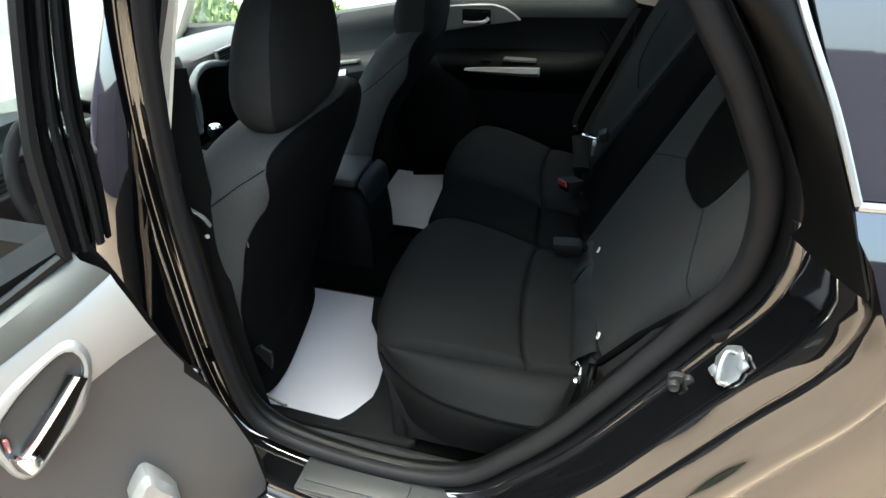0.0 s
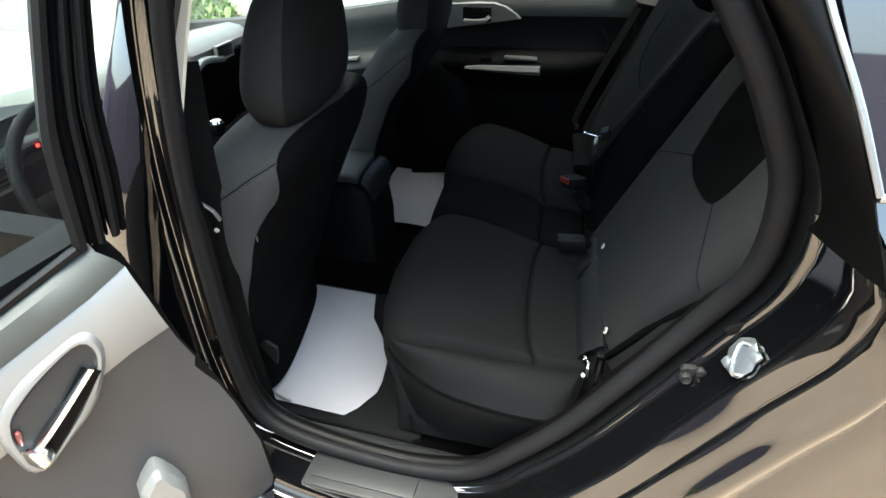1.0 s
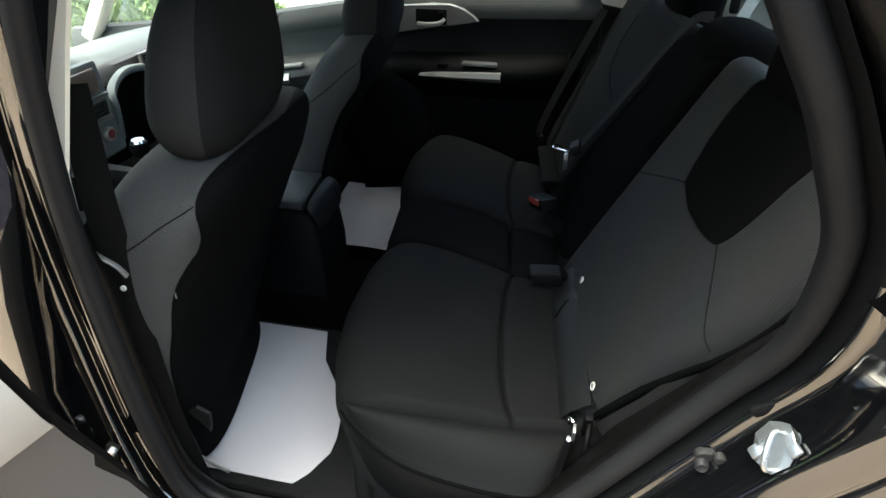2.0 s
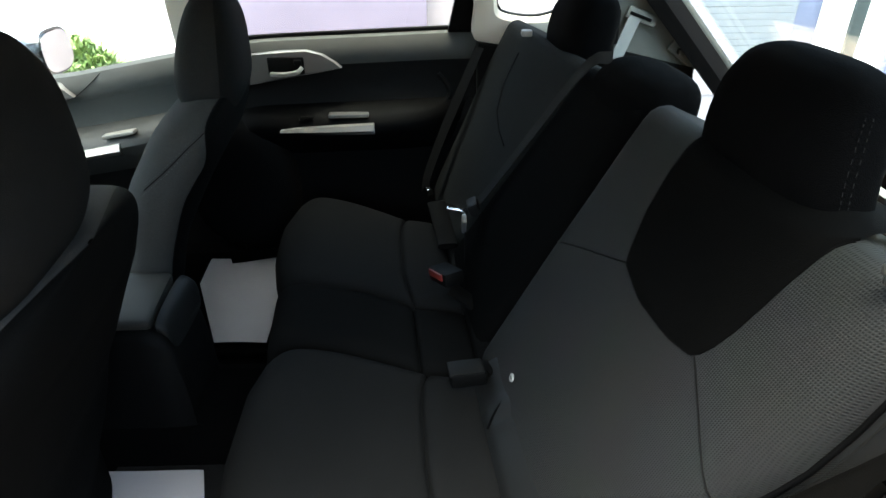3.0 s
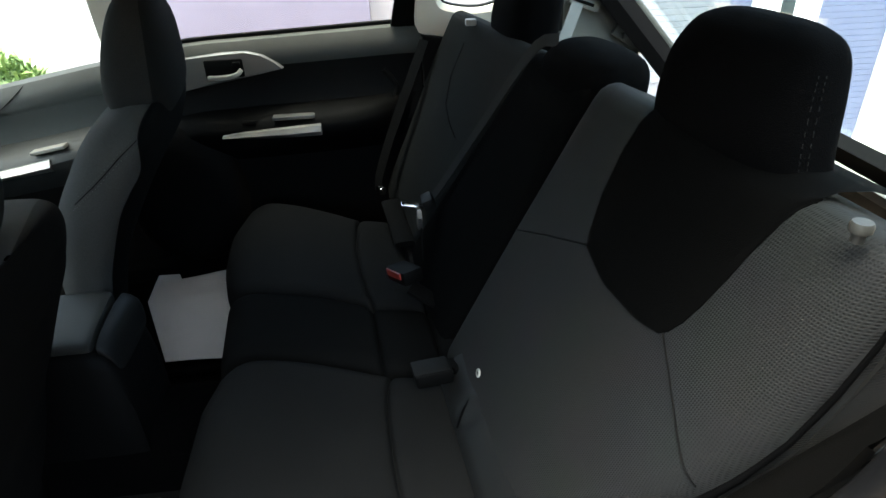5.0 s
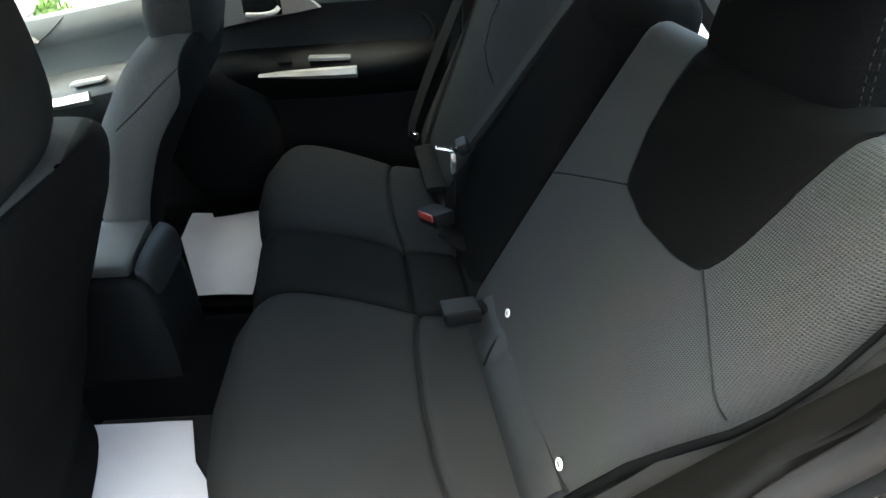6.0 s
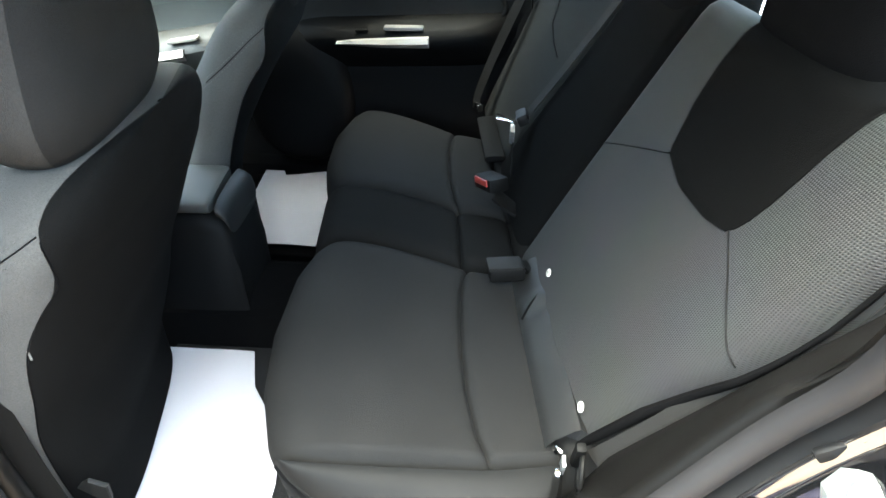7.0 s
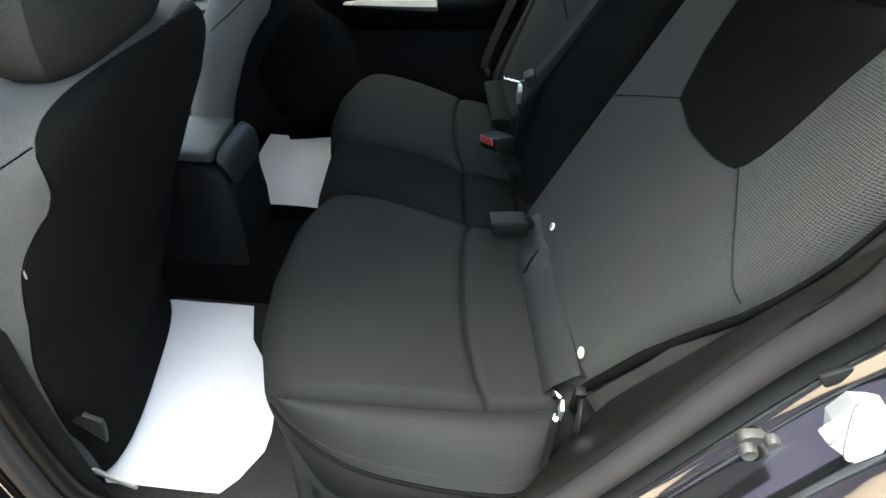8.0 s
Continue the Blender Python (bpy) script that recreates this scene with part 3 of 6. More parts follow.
part("door_seal", *loft(seal_loops, cap=False), M_SEAL_SHINE, body_side, "black rubber door seal", angle=100)
slim = [1.0 - 0.75 * min(1.0, abs(n.x) * 1.6) * ramp(p[2], (0.85, 0.98), (0, 1)) for p, n in zip(RING, NORMALS)]
trim_loops = [[(p[0] - n.x * off * (k if off > 0 else 1), p[1] + inn * k, p[2] - n.z * off * (k if off > 0 else 1)) for p, n, k in zip(RING, NORMALS, slim)] for off, inn in ((0.004, 0.004), (0.014, 0.010), (0.014, 0.024), (-0.01, 0.045), (-0.06, 0.065))]
part("opening_trim", *loft(trim_loops, cap=False), M_TRIM, body_side, "dark grey plastic trim inside the seal", angle=60)

# side lining from the rim to the bench's outer edge
side_rows = []
for p, n in zip(RING, NORMALS):
    if p[0] > -0.10 and p[2] < 1.0:
        z2 = 0.42 + (p[2] - 0.45) * 1.12
        inner = Vector((0.03 + 0.478 * (z2 - 0.635) - 0.1 * (-0.60 + 0.36), -0.555 if z2 < 0.62 else -0.555 - 0.30 * (z2 - 0.62), z2))
        a = Vector((p[0] - n.x * 0.010, p[1] + 0.012, p[2] - n.z * 0.010))
        side_rows.append([a + Vector((0.004, -0.004, -0.002)), a] + [a.lerp(inner, u) + Vector((-0.010, -0.016, 0.010)) * math.sin(math.pi * u) ** 0.8 for u in (0.08, 0.2, 0.35, 0.5, 0.65, 0.8, 0.92)] + [inner + Vector((0.02, 0, 0))])
part("side_lining", *loft(side_rows, closed=False), M_TRIM, body_side, "soft black lining beside the bench", angle=80)

# the sill's tread plate with its raised panel and slot
tread = thing("sill_plate", (-0.30, -0.73, 0.38), "dark grey plastic tread plate on the sill", "sill plate", kind="structure")
part("plate", *box((-0.295, -0.737, 0.372), (0.41, 0.072, 0.014), 0.005, Matrix.Rotation(radians(4), 3, "X")), M_SILL, tread)
part("raised_panel", *box((-0.385, -0.736, 0.3805), (0.20, 0.040, 0.004), 0.0018, Matrix.Rotation(radians(4), 3, "X")), M_SILL, tread)
part("slot_frame", *box((-0.165, -0.742, 0.381), (0.032, 0.040, 0.006), 0.002, Matrix.Rotation(radians(4), 3, "X")), M_PLASTIC, tread)
part("slot_bar", *box((-0.165, -0.742, 0.3855), (0.009, 0.030, 0.004), 0.0015, Matrix.Rotation(radians(4), 3, "X")), M_SATIN, tread)

# inner sill cover between the mat and the seal
sill_cover = [[(x, -0.595, 0.322), (x, -0.61, 0.345), (x, -0.635, 0.375), (x, -0.665, 0.392), (x, -0.684, 0.390)] for x in np.linspace(-0.66, -0.10, 14)]
tagged(part("sill_cover", *loft(sill_cover, closed=False), M_SILL), "grey plastic cover along the inner sill", "sill cover", kind="structure")

# striker, rubber stop and hinge on the jamb
striker = thing("door_striker", (0.178, -0.758, 0.815), "bright zinc door striker screwed to the black jamb", "striker")
STRIKER_AT = (0.162, -0.763, 0.832)
hexa = [Vector((0.0195 * sx, 0, 0.026 * sz)) for sx, sz in ((-0.3, 1.0), (0.55, 0.75), (0.95, 0.1), (0.75, -0.75), (-0.2, -1.0), (-0.9, -0.45), (-0.95, 0.35))]
face = Vector((-0.80, -0.42, 0.43)).normalized()
up_s = (Vector((0.42, 0, 0.90)) - face * face.dot(Vector((0.42, 0, 0.90)))).normalized()
side_s = (-face).cross(up_s)
base_m = Matrix.Translation(STRIKER_AT) @ Matrix((side_s, -face, up_s)).transposed().to_4x4()
part("base_plate", *plate([base_m @ p for p in hexa], (0, 0.012, 0), 0.002), M_STEEL, striker, smooth=False)
part("loop", *moved(tube(smooth_path([(-0.011, 0.004, 0.016), (-0.011, -0.012, 0.015), (0.0, -0.016, 0.0), (0.011, -0.012, -0.015), (0.011, 0.004, -0.016)], 18), 0.003, 10), base_m), M_STEEL, striker)
for sx, sz in ((-0.010, -0.018), (0.010, 0.018)):
    part("screw", *moved(box((sx, -0.003, sz), (0.013, 0.006, 0.013), 0.003), base_m), M_STEEL, striker)
stop = thing("rubber_stop", (0.116, -0.726, 0.768), "grey rubber door stop on the jamb", "door stop")
part("foot", *loft([[(0.116 + a, -0.722 - d, 0.768 + b) for a, b in oval(18, 0.014 * k, 0.009 * k, 2.6)] for d, k in ((0, 1.0), (0.006, 1.0), (0.009, 0.9))]), M_GREYRUBBER, stop)
part("cup", *loft([[(0.110 + a, -0.730 - d, 0.762 + b) for a, b in oval(16, 0.0085 * k, 0.0085 * k)] for d, k in ((0, 0.9), (0.007, 0.9), (0.010, 0.75), (0.008, 0.4))]), M_GREYRUBBER, stop)
part("cup", *loft([[(0.126 + a, -0.730 - d, 0.776 + b) for a, b in oval(16, 0.0070 * k, 0.0070 * k)] for d, k in ((0, 0.9), (0.006, 0.9), (0.009, 0.7))]), M_GREYRUBBER, stop)
# added black plate that stands in for the darkness of a slot
slot_block = thing("slot_plate", (0.150, -0.718, 0.88), "small black plate in place of a dark slot in the rear jamb", "bracket")
part("plate", *box((0.158, -0.724, 0.852), (0.034, 0.008, 0.014), 0.003, Matrix.Rotation(radians(-35), 3, "Y")), M_RUBBER, slot_block)
part("bolt", *box((0.166, -0.732, 0.848), (0.006, 0.006, 0.006), 0.002), M_GREYRUBBER, slot_block)
hinge = thing("check_strap", (-0.69, -0.735, 0.575), "small bolted door check strap on the front pillar", "door check")
part("leaf", *box((-0.692, -0.730, 0.572), (0.022, 0.010, 0.040), 0.003, Matrix.Rotation(radians(20), 3, "Y")), M_PLASTIC, hinge)
for bx, bz in ((-0.682, 0.588), (-0.694, 0.572)):
    part("bolt", *loft([[(bx + a, -0.735 - d, bz + b) for a, b in oval(12, 0.0065 * k, 0.0065 * k)] for d, k in ((0, 1.0), (0.006, 1.0), (0.009, 0.7))]), M_STEEL, hinge, "small zinc bolt")
part("strap", *box((-0.703, -0.738, 0.552), (0.012, 0.008, 0.026), 0.002, Matrix.Rotation(radians(25), 3, "Y")), M_STEEL, hinge, "dull steel strap")

# rear quarter outside the opening: shoulder, dark glass and bright strip
quarter = thing("quarter_window", (0.35, -0.84, 1.1), "dark quarter glass with a bright strip along its edge", "car window", kind="structure")
part("glass", *plate([(0.125, -0.818, 1.262), (0.196, -0.847, 1.108), (0.70, -0.842, 1.118), (0.62, -0.812, 1.32), (0.16, -0.808, 1.32)], (0.0, 0.006, 0.0), 0.001), M_QGLASS, quarter, smooth=False)
part("bright_strip", *sweep(smooth_path([(0.092, -0.806, 1.32), (0.120, -0.822, 1.255), (0.161, -0.839, 1.180), (0.196, -0.853, 1.106)], 14), oval(8, 0.0032, 0.003, 3), (0, 1, 0)), M_STEEL, quarter)
part("bright_strip", *sweep([(0.196, -0.852, 1.104), (0.45, -0.850, 1.110), (0.70, -0.846, 1.116)], oval(8, 0.004, 0.004, 3), (0, 1, 0)), M_STEEL, quarter)
part("shoulder", *loft([[(0.188, -0.845, 1.100), (0.222, -0.862, 1.050), (0.252, -0.868, 0.985), (0.262, -0.85, 0.962)], [(0.70, -0.84, 1.110), (0.70, -0.875, 1.05), (0.70, -0.885, 0.985), (0.70, -0.85, 0.962)]], closed=False), M_PAINT, quarter, "glossy black body shoulder")
skin_rows = []
for p, n in zip(RING, NORMALS):
    if n.x > -0.05 and 0.3 < p[2] < 1.02:
        a = Vector((p[0] + n.x * 0.128, p[1] - 0.128, p[2] + n.z * 0.128))
        way = Vector((max(n.x, 0.25), 0, n.z * 0.8)).normalized()
        bulge = ramp(a.z, (0.3, 0.7, 1.0), (0.03, 0.0, 0.0))
        skin_rows.append([a, a + way * 0.008 + Vector((0, -0.005, 0)), a + way * 0.05 + Vector((0, -0.012 + bulge * 0.3, 0)), a + way * 0.20 + Vector((0, -0.015 + bulge, 0)), a + way * 0.50 + Vector((0, -0.005 + bulge * 2, 0))])
part("outer_skin", *loft(skin_rows, closed=False), M_PAINT, quarter, "glossy black rear quarter", angle=60)
skin_z = np.linspace(1.02, 1.32, 16)
pillar_rows = []
for z in skin_z:
    a = Vector((ramp(z, (0.935, 1.057, 1.141, 1.228, 1.32), (0.183, 0.180, 0.146, 0.096, 0.020)), side_y(0.1, z) - 0.030, z))
    b = Vector((ramp(z, (1.02, 1.106, 1.180, 1.255, 1.32), (0.226, 0.190, 0.155, 0.114, 0.087)), ramp(z, (1.02, 1.106, 1.180, 1.255, 1.32), (-0.866, -0.855, -0.841, -0.824, -0.808)), z))
    pillar_rows.append([a + Vector((0, 0.03, 0)), a, a.lerp(b, 0.25) + Vector((0.0, -0.006, 0)), a.lerp(b, 0.55) + Vector((0.0, -0.008, 0)), a.lerp(b, 0.85) + Vector((0.0, -0.004, 0)), b, b + Vector((0.004, 0.01, 0))])
part("pillar_skin", *loft(pillar_rows, closed=False), M_TRIM, quarter, "black rear pillar cover", angle=70)

# front pillar on the left: painted outside, beige cover inside
pillar = thing("pillar_left", (-0.70, -0.70, 0.4), "glossy black door pillar with a beige inner cover", "door pillar", kind="structure")
part("outer_skin", *loft([[(x0, y, z), (x0 + 0.012, y - 0.006, z), (x1 - 0.012, y - 0.006, z), (x1, y, z), (x1, y + 0.05, z), (x0, y + 0.05, z)] for z, x0, x1, y in ((0.36, -0.86, -0.70, -0.755), (0.70, -0.85, -0.735, -0.755), (0.89, -0.785, -0.702, -0.745), (1.07, -0.738, -0.668, -0.715), (1.22, -0.698, -0.632, -0.665), (1.36, -0.65, -0.59, -0.62))]), M_PAINT, pillar, angle=60)
part("cover", *loft([[(x0, y, z), (x0 + 0.01, y + 0.02, z), (x1 - 0.015, y + 0.024, z), (x1, y + 0.008, z), (x1, y, z)] for z, x0, x1, y in ((0.935, -0.80, -0.672, -0.668), (1.0, -0.80, -0.668, -0.665), (1.15, -0.76, -0.638, -0.632), (1.34, -0.70, -0.594, -0.590))]), M_BEIGE, pillar, "beige plastic pillar cover")
part("lower_cover", *loft([[(x0, y, z), (x0 + 0.01, y + 0.04, z), (x1 - 0.02, y + 0.04, z), (x1, y + 0.012, z), (x1, y, z)] for z, x0, x1, y in ((0.34, -0.86, -0.64, -0.68), (0.50, -0.84, -0.665, -0.68), (0.75, -0.82, -0.672, -0.675), (0.932, -0.80, -0.670, -0.668))]), M_PLASTIC, pillar, "black plastic lower cover")

# ---- the open left rear door ----
DOOR_O, DOOR_D, DOOR_N = Vector((-0.60, -0.86, 0)), Vector((-0.65, -0.76, 0)), Vector((0.76, -0.65, 0))


def on_door(s, z, out=0.0):
    return DOOR_O + DOOR_D * s + Vector((0, 0, z)) + DOOR_N * out


door = thing("door_1", on_door(0.3, 0.35), "open rear door with grey lining and silver trim", "car door", kind="structure")
EDGE_Z = [0.34, 0.432, 0.53, 0.644, 0.76, 0.852, 0.923, 0.962]
EDGE_S = [-0.085, -0.092, -0.080, -0.048, -0.008, 0.012, 0.030, 0.058]


def door_surface(zs, outs, s1, s0_add=0.0, steps=10):
    rows = []
    for z, o in zip(zs, outs):
        a = ramp(z, EDGE_Z, EDGE_S) + s0_add
        rows.append([on_door(a + (s1 - a) * k / steps, z, o + (-0.012 if k == 0 else 0.0)) for k in range(steps + 1)])
    return loft(rows, closed=False)


def sloped(piece, k=0.5):
    """Tilt the door's upper lining with its falling waist line."""
    out = []
    for v in piece[0]:
        s = (Vector(v) - DOOR_O).dot(DOOR_D)
        w = min(1.0, max(0.0, (v[2] - 0.45) / 0.35))
        out.append((v[0], v[1], v[2] - k * max(0.0, s - 0.03) * w))
    return out, piece[1]


part("upper_lining", *sloped(door_surface((0.962, 0.966, 0.955, 0.93, 0.912), (-0.02, 0.004, 0.016, 0.020, 0.016), 0.55)), M_DOORTOP, door, "grey soft upper lining")
part("silver_trim", *sloped(door_surface((0.912, 0.90, 0.86, 0.82, 0.795), (0.014, 0.020, 0.022, 0.020, 0.012), 0.55)), M_DOORSILVER, door, "silver plastic trim panel")
part("lower_lining", *sloped(door_surface((0.797, 0.77, 0.70, 0.60, 0.50, 0.40, 0.34), (0.008, 0.004, -0.004, 0.0, 0.010, 0.012, -0.01), 0.55)), M_DOOR, door, "dark grey plastic lower lining")
part("shell", *loft([[on_door(ramp(z, EDGE_Z, EDGE_S) - 0.004, z, -0.014), on_door(ramp(z, EDGE_Z, EDGE_S) + 0.01, z, -0.075), on_door(0.6, z - 0.2, -0.09), on_door(0.6, z - 0.2, -0.014)] for z in EDGE_Z]), M_PLASTIC, door, "black door shell")
cup_pts = [(0.206, 0.755), (0.182, 0.782), (0.158, 0.803), (0.130, 0.823), (0.112, 0.832), (0.100, 0.829), (0.095, 0.808), (0.103, 0.780), (0.122, 0.750), (0.155, 0.708), (0.192, 0.668), (0.210, 0.675), (0.214, 0.72)]
rim = ring_path([on_door(s, z, 0.022) for s, z in cup_pts], 48)
cc = Vector(rim.mean(axis=0))
ringmesh = loft([[Vector(p) + (Vector(p) - cc).normalized() * a + DOOR_N * b for p in rim] for a, b in ((0.020, -0.008), (0.016, 0.001), (0.009, 0.006), (0.003, 0.006), (-0.001, -0.004))], cap=False)
bezel = part("handle_bezel", *ringmesh, M_DOORSILVER, door, "silver rounded bezel")
# nearly flat face just proud of the trim; dark colour gives the recess's shade
part("cup_shade", *loft([[Vector(p) + (cc - Vector(p)) * a + DOOR_N * b for p in rim] for a, b in ((-0.02, 0.004), (0.01, 0.003), (0.04, 0.002), (0.15, 0.0025), (0.5, 0.003), (0.98, 0.0035))], cap=False), M_SILL, bezel, "dark recessed cup")
lever = [(0.105, 0.795, 0.030), (0.140, 0.760, 0.036), (0.178, 0.721, 0.038), (0.205, 0.694, 0.034)]
part("lever", *sweep(smooth_path([on_door(s, z, o) for s, z, o in lever], 16), [(-0.004, -0.010), (0.004, -0.010), (0.005, 0.0), (0.003, 0.004), (-0.004, 0.003)], tuple(DOOR_N)), M_CHROME, bezel, "chrome door lever")
part("lever_face", *sweep(smooth_path([on_door(s, z - d, 0.029) for (s, z, o), d in zip(lever, (0.003, 0.012, 0.018, 0.012))], 10), oval(8, 0.013, 0.003, 3), tuple(DOOR_N)), M_PLASTIC, bezel, "dark inner face")
part("lever_base", *moved(box((0, 0, 0), (0.034, 0.024, 0.030), 0.007), Matrix.Translation(on_door(0.199, 0.690, 0.030))), M_CHROME, bezel, "chrome lever pivot")
part("lock_button", *moved(box((0, 0, 0), (0.006, 0.006, 0.026), 0.0028), Matrix.Translation(on_door(0.209, 0.724, 0.027)) @ Matrix.Rotation(radians(10), 4, "Y")), M_RED, bezel, "orange-red lock tab")
part("pull_cap", *plate([on_door(s, z, 0.032) for s, z in ((0.112, 0.535), (0.103, 0.550), (0.094, 0.561), (0.086, 0.570), (0.080, 0.573), (0.074, 0.571), (0.066, 0.560), (0.057, 0.543), (0.050, 0.526), (0.045, 0.508), (0.050, 0.44), (0.12, 0.44))], -DOOR_N * 0.04, 0.011), M_DOORSILVER, door, "bright armrest cap")
frame_in = [(0.075, 0.945), (0.068, 1.069), (0.055, 1.134), (0.026, 1.247), (0.0, 1.33)]
frame_out = [(0.010, 0.958), (0.000, 1.03), (-0.006, 1.121), (-0.020, 1.20), (-0.034, 1.26), (-0.055, 1.33)]
fi, fo = smooth_path([(s, z, 0) for s, z in frame_in], 20), smooth_path([(s, z, 0) for s, z in frame_out], 20)


def frame_strip(a, b, o, name, mat, label=""):
    rows = []
    for p, q in zip(fi, fo):
        u, w = p + (q - p) * a, p + (q - p) * b
        rows.append([on_door(u[0], u[1], -0.06), on_door(u[0], u[1], o - 0.004), on_door((u[0] + w[0]) / 2, (u[1] + w[1]) / 2, o), on_door(w[0], w[1], o - 0.004), on_door(w[0], w[1], -0.06)])
    part(name, *loft(rows, closed=False), mat, door, label)


frame_strip(0.0, 0.24, 0.006, "window_frame", M_SOFT, "black inner window frame")
frame_strip(0.25, 0.42, -0.004, "window_frame", M_PAINT, "glossy black window frame")
frame_strip(0.44, 0.58, 0.004, "door_seal", M_RUBBER, "black rubber seal")
frame_strip(0.60, 0.66, -0.012, "window_frame", M_PLASTIC)
frame_strip(0.70, 0.86, 0.002, "door_seal", M_RUBBER, "black rubber seal")
frame_strip(0.88, 1.0, -0.006, "window_frame", M_PLASTIC, "black window frame edge")
part("waist_seal", *sweep([on_door(0.07, 0.952, 0.0), on_door(0.55, 0.71, 0.0)], oval(8, 0.006, 0.008, 3), tuple(DOOR_N)), M_RUBBER, door)
glass = part("pane", *plate([on_door(0.06, 0.945, -0.03), on_door(0.6, 0.67, -0.03), on_door(0.6, 1.33, -0.03), on_door(0.0, 1.33, -0.03)], -DOOR_N * 0.004, 0.0005), M_CLEAR, door, "clear window pane", smooth=False)
glass.visible_shadow = False

# ---- the left front door, shut, seen through the open door's window ----
door_fl = thing("door_4", (-1.25, -0.74, 0.3), "shut front door with dark lining", "car door", kind="structure")
part("lining", *loft([[(x, -0.70, 0.34), (x, -0.695, 0.55), (x, -0.67, 0.62), (x, -0.70, 0.68), (x, -0.715, 0.84), (x, -0.74, 0.865), (x, -0.79, 0.86), (x, -0.80, 0.34)] for x in (-1.80, -1.3, -0.87)]), M_PLASTIC, door_fl)
pane_fl = part("pane", *plate([(-0.82, -0.745, 0.86), (-1.78, -0.745, 0.84), (-1.40, -0.63, 1.33), (-0.74, -0.61, 1.34)], (0, 0.004, 0), 0.0005), M_CLEAR, door_fl, smooth=False)
pane_fl.visible_shadow = False
part("window_frame", *sweep([(-1.78, -0.74, 0.86), (-1.60, -0.69, 1.10), (-1.38, -0.63, 1.33), (-0.74, -0.61, 1.345)], oval(8, 0.014, 0.018, 3), (0, 1, 0.3)), M_PLASTIC, door_fl)


# ---- right side: doors, pillars, windows ----
def waist(x):
    return ramp(x, (-1.85, -1.10, -0.84, -0.60, -0.07), (-0.17, -0.086, -0.042, -0.003, 0.015))


def lining(x0, x1, rows, n=14):
    """Door lining: rows of (y, z) laid along x, lifted with the waist line."""
    return loft([[(x, y, z + waist(x)) for y, z in rows] for x in np.linspace(x0, x1, n)], closed=False)


def right_door(name, x0, x1, grab0, grab1, label):
    d = thing(name, ((x0 + x1) / 2, 0.72, 0.35), label, "car door", kind="structure")
    part("upper_lining", *lining(x0, x1, [(0.760, 0.985), (0.738, 0.990), (0.722, 0.982), (0.712, 0.960), (0.708, 0.930), (0.714, 0.915)]), M_DOORTOP, d, "grey soft upper lining")
    # on the rear door the lining's fall into shade is painted as black
    part("middle_lining", *lining(x0, x1, [(0.714, 0.916), (0.720, 0.88), (0.718, 0.84), (0.711, 0.805), (0.704, 0.775), (0.700, 0.74)]), M_SOFT if x1 > -0.5 else M_FRONTLINING, d, "dark middle lining")
    part("lower_lining", *lining(x0, x1, [(0.700, 0.742), (0.700, 0.70), (0.706, 0.60), (0.700, 0.45), (0.706, 0.34)]), M_PLASTIC, d, "black lower lining")
    return d


door_rr = right_door("door_2", -0.735, -0.01, -0.54, -0.29, "shut rear door, black and grey lining with silver handle trim")


def rest_row(x, w=1.0, dz=0.0):
    z = waist(x) + dz
    return [(x, 0.712, 0.812 + z), (x, 0.712 - 0.030 * w, 0.803 + z), (x, 0.712 - 0.058 * w, 0.791 + z), (x, 0.712 - 0.078 * w, 0.776 + z), (x, 0.712 - 0.086 * w, 0.758 + z), (x, 0.712 - 0.076 * w, 0.735 + z), (x, 0.712 - 0.050 * w, 0.705 + z), (x, 0.712, 0.66 + z)]


part("armrest", *loft([rest_row(x, w) for x, w in [(x, ramp(x, (-0.735, -0.64, -0.54, -0.42, -0.30, -0.20, -0.14, -0.09, -0.05, -0.01), (0.30, 0.50, 0.78, 0.93, 1.0, 0.92, 0.70, 0.35, 0.10, 0.0))) for x in np.linspace(-0.735, -0.01, 30)]], closed=False), M_PLASTIC, door_rr, "black moulded armrest", angle=80)
part("grab_strip", *loft([[(x, 0.622 + e * 0.03, 0.757 + waist(x) - h), (x, 0.606 + e * 0.03, 0.760 + waist(x)), (x, 0.612 + e * 0.03, 0.762 + waist(x) + h), (x, 0.66, 0.760 + waist(x) + h), (x, 0.66, 0.755 + waist(x) - h)] for x, h, e in ((-0.545, 0.0015, 0.6), (-0.50, 0.006, 0.55), (-0.43, 0.0095, 0.25), (-0.35, 0.0115, 0.05), (-0.288, 0.0125, 0.0))]), M_SATIN, door_rr, "satin silver grab strip")
part("waist_seal", *sweep([(x, 0.738, 0.993 + waist(x)) for x in np.linspace(-0.70, -0.05, 8)], oval(8, 0.005, 0.006, 3)), M_RUBBER, door_rr, "black waist seal")
part("grab_cap", *box((-0.358, 0.655, 0.797), (0.110, 0.03, 0.010), 0.004), M_SILVER, door_rr, "dull silver cap over the grip")
part("grip_hollow", *box((-0.36, 0.672, 0.784), (0.16, 0.03, 0.010), 0.003), M_PLASTIC, door_rr)
part("window_switch", *box((-0.475, 0.655, 0.789), (0.035, 0.018, 0.006), 0.002), M_PLASTIC, door_rr)
trim_pts = [(-0.735, 0.875), (-0.735, 0.935), (-0.62, 0.948), (-0.52, 0.957), (-0.46, 0.957), (-0.42, 0.946), (-0.388, 0.926), (-0.372, 0.910), (-0.43, 0.899), (-0.52, 0.884), (-0.63, 0.866)]
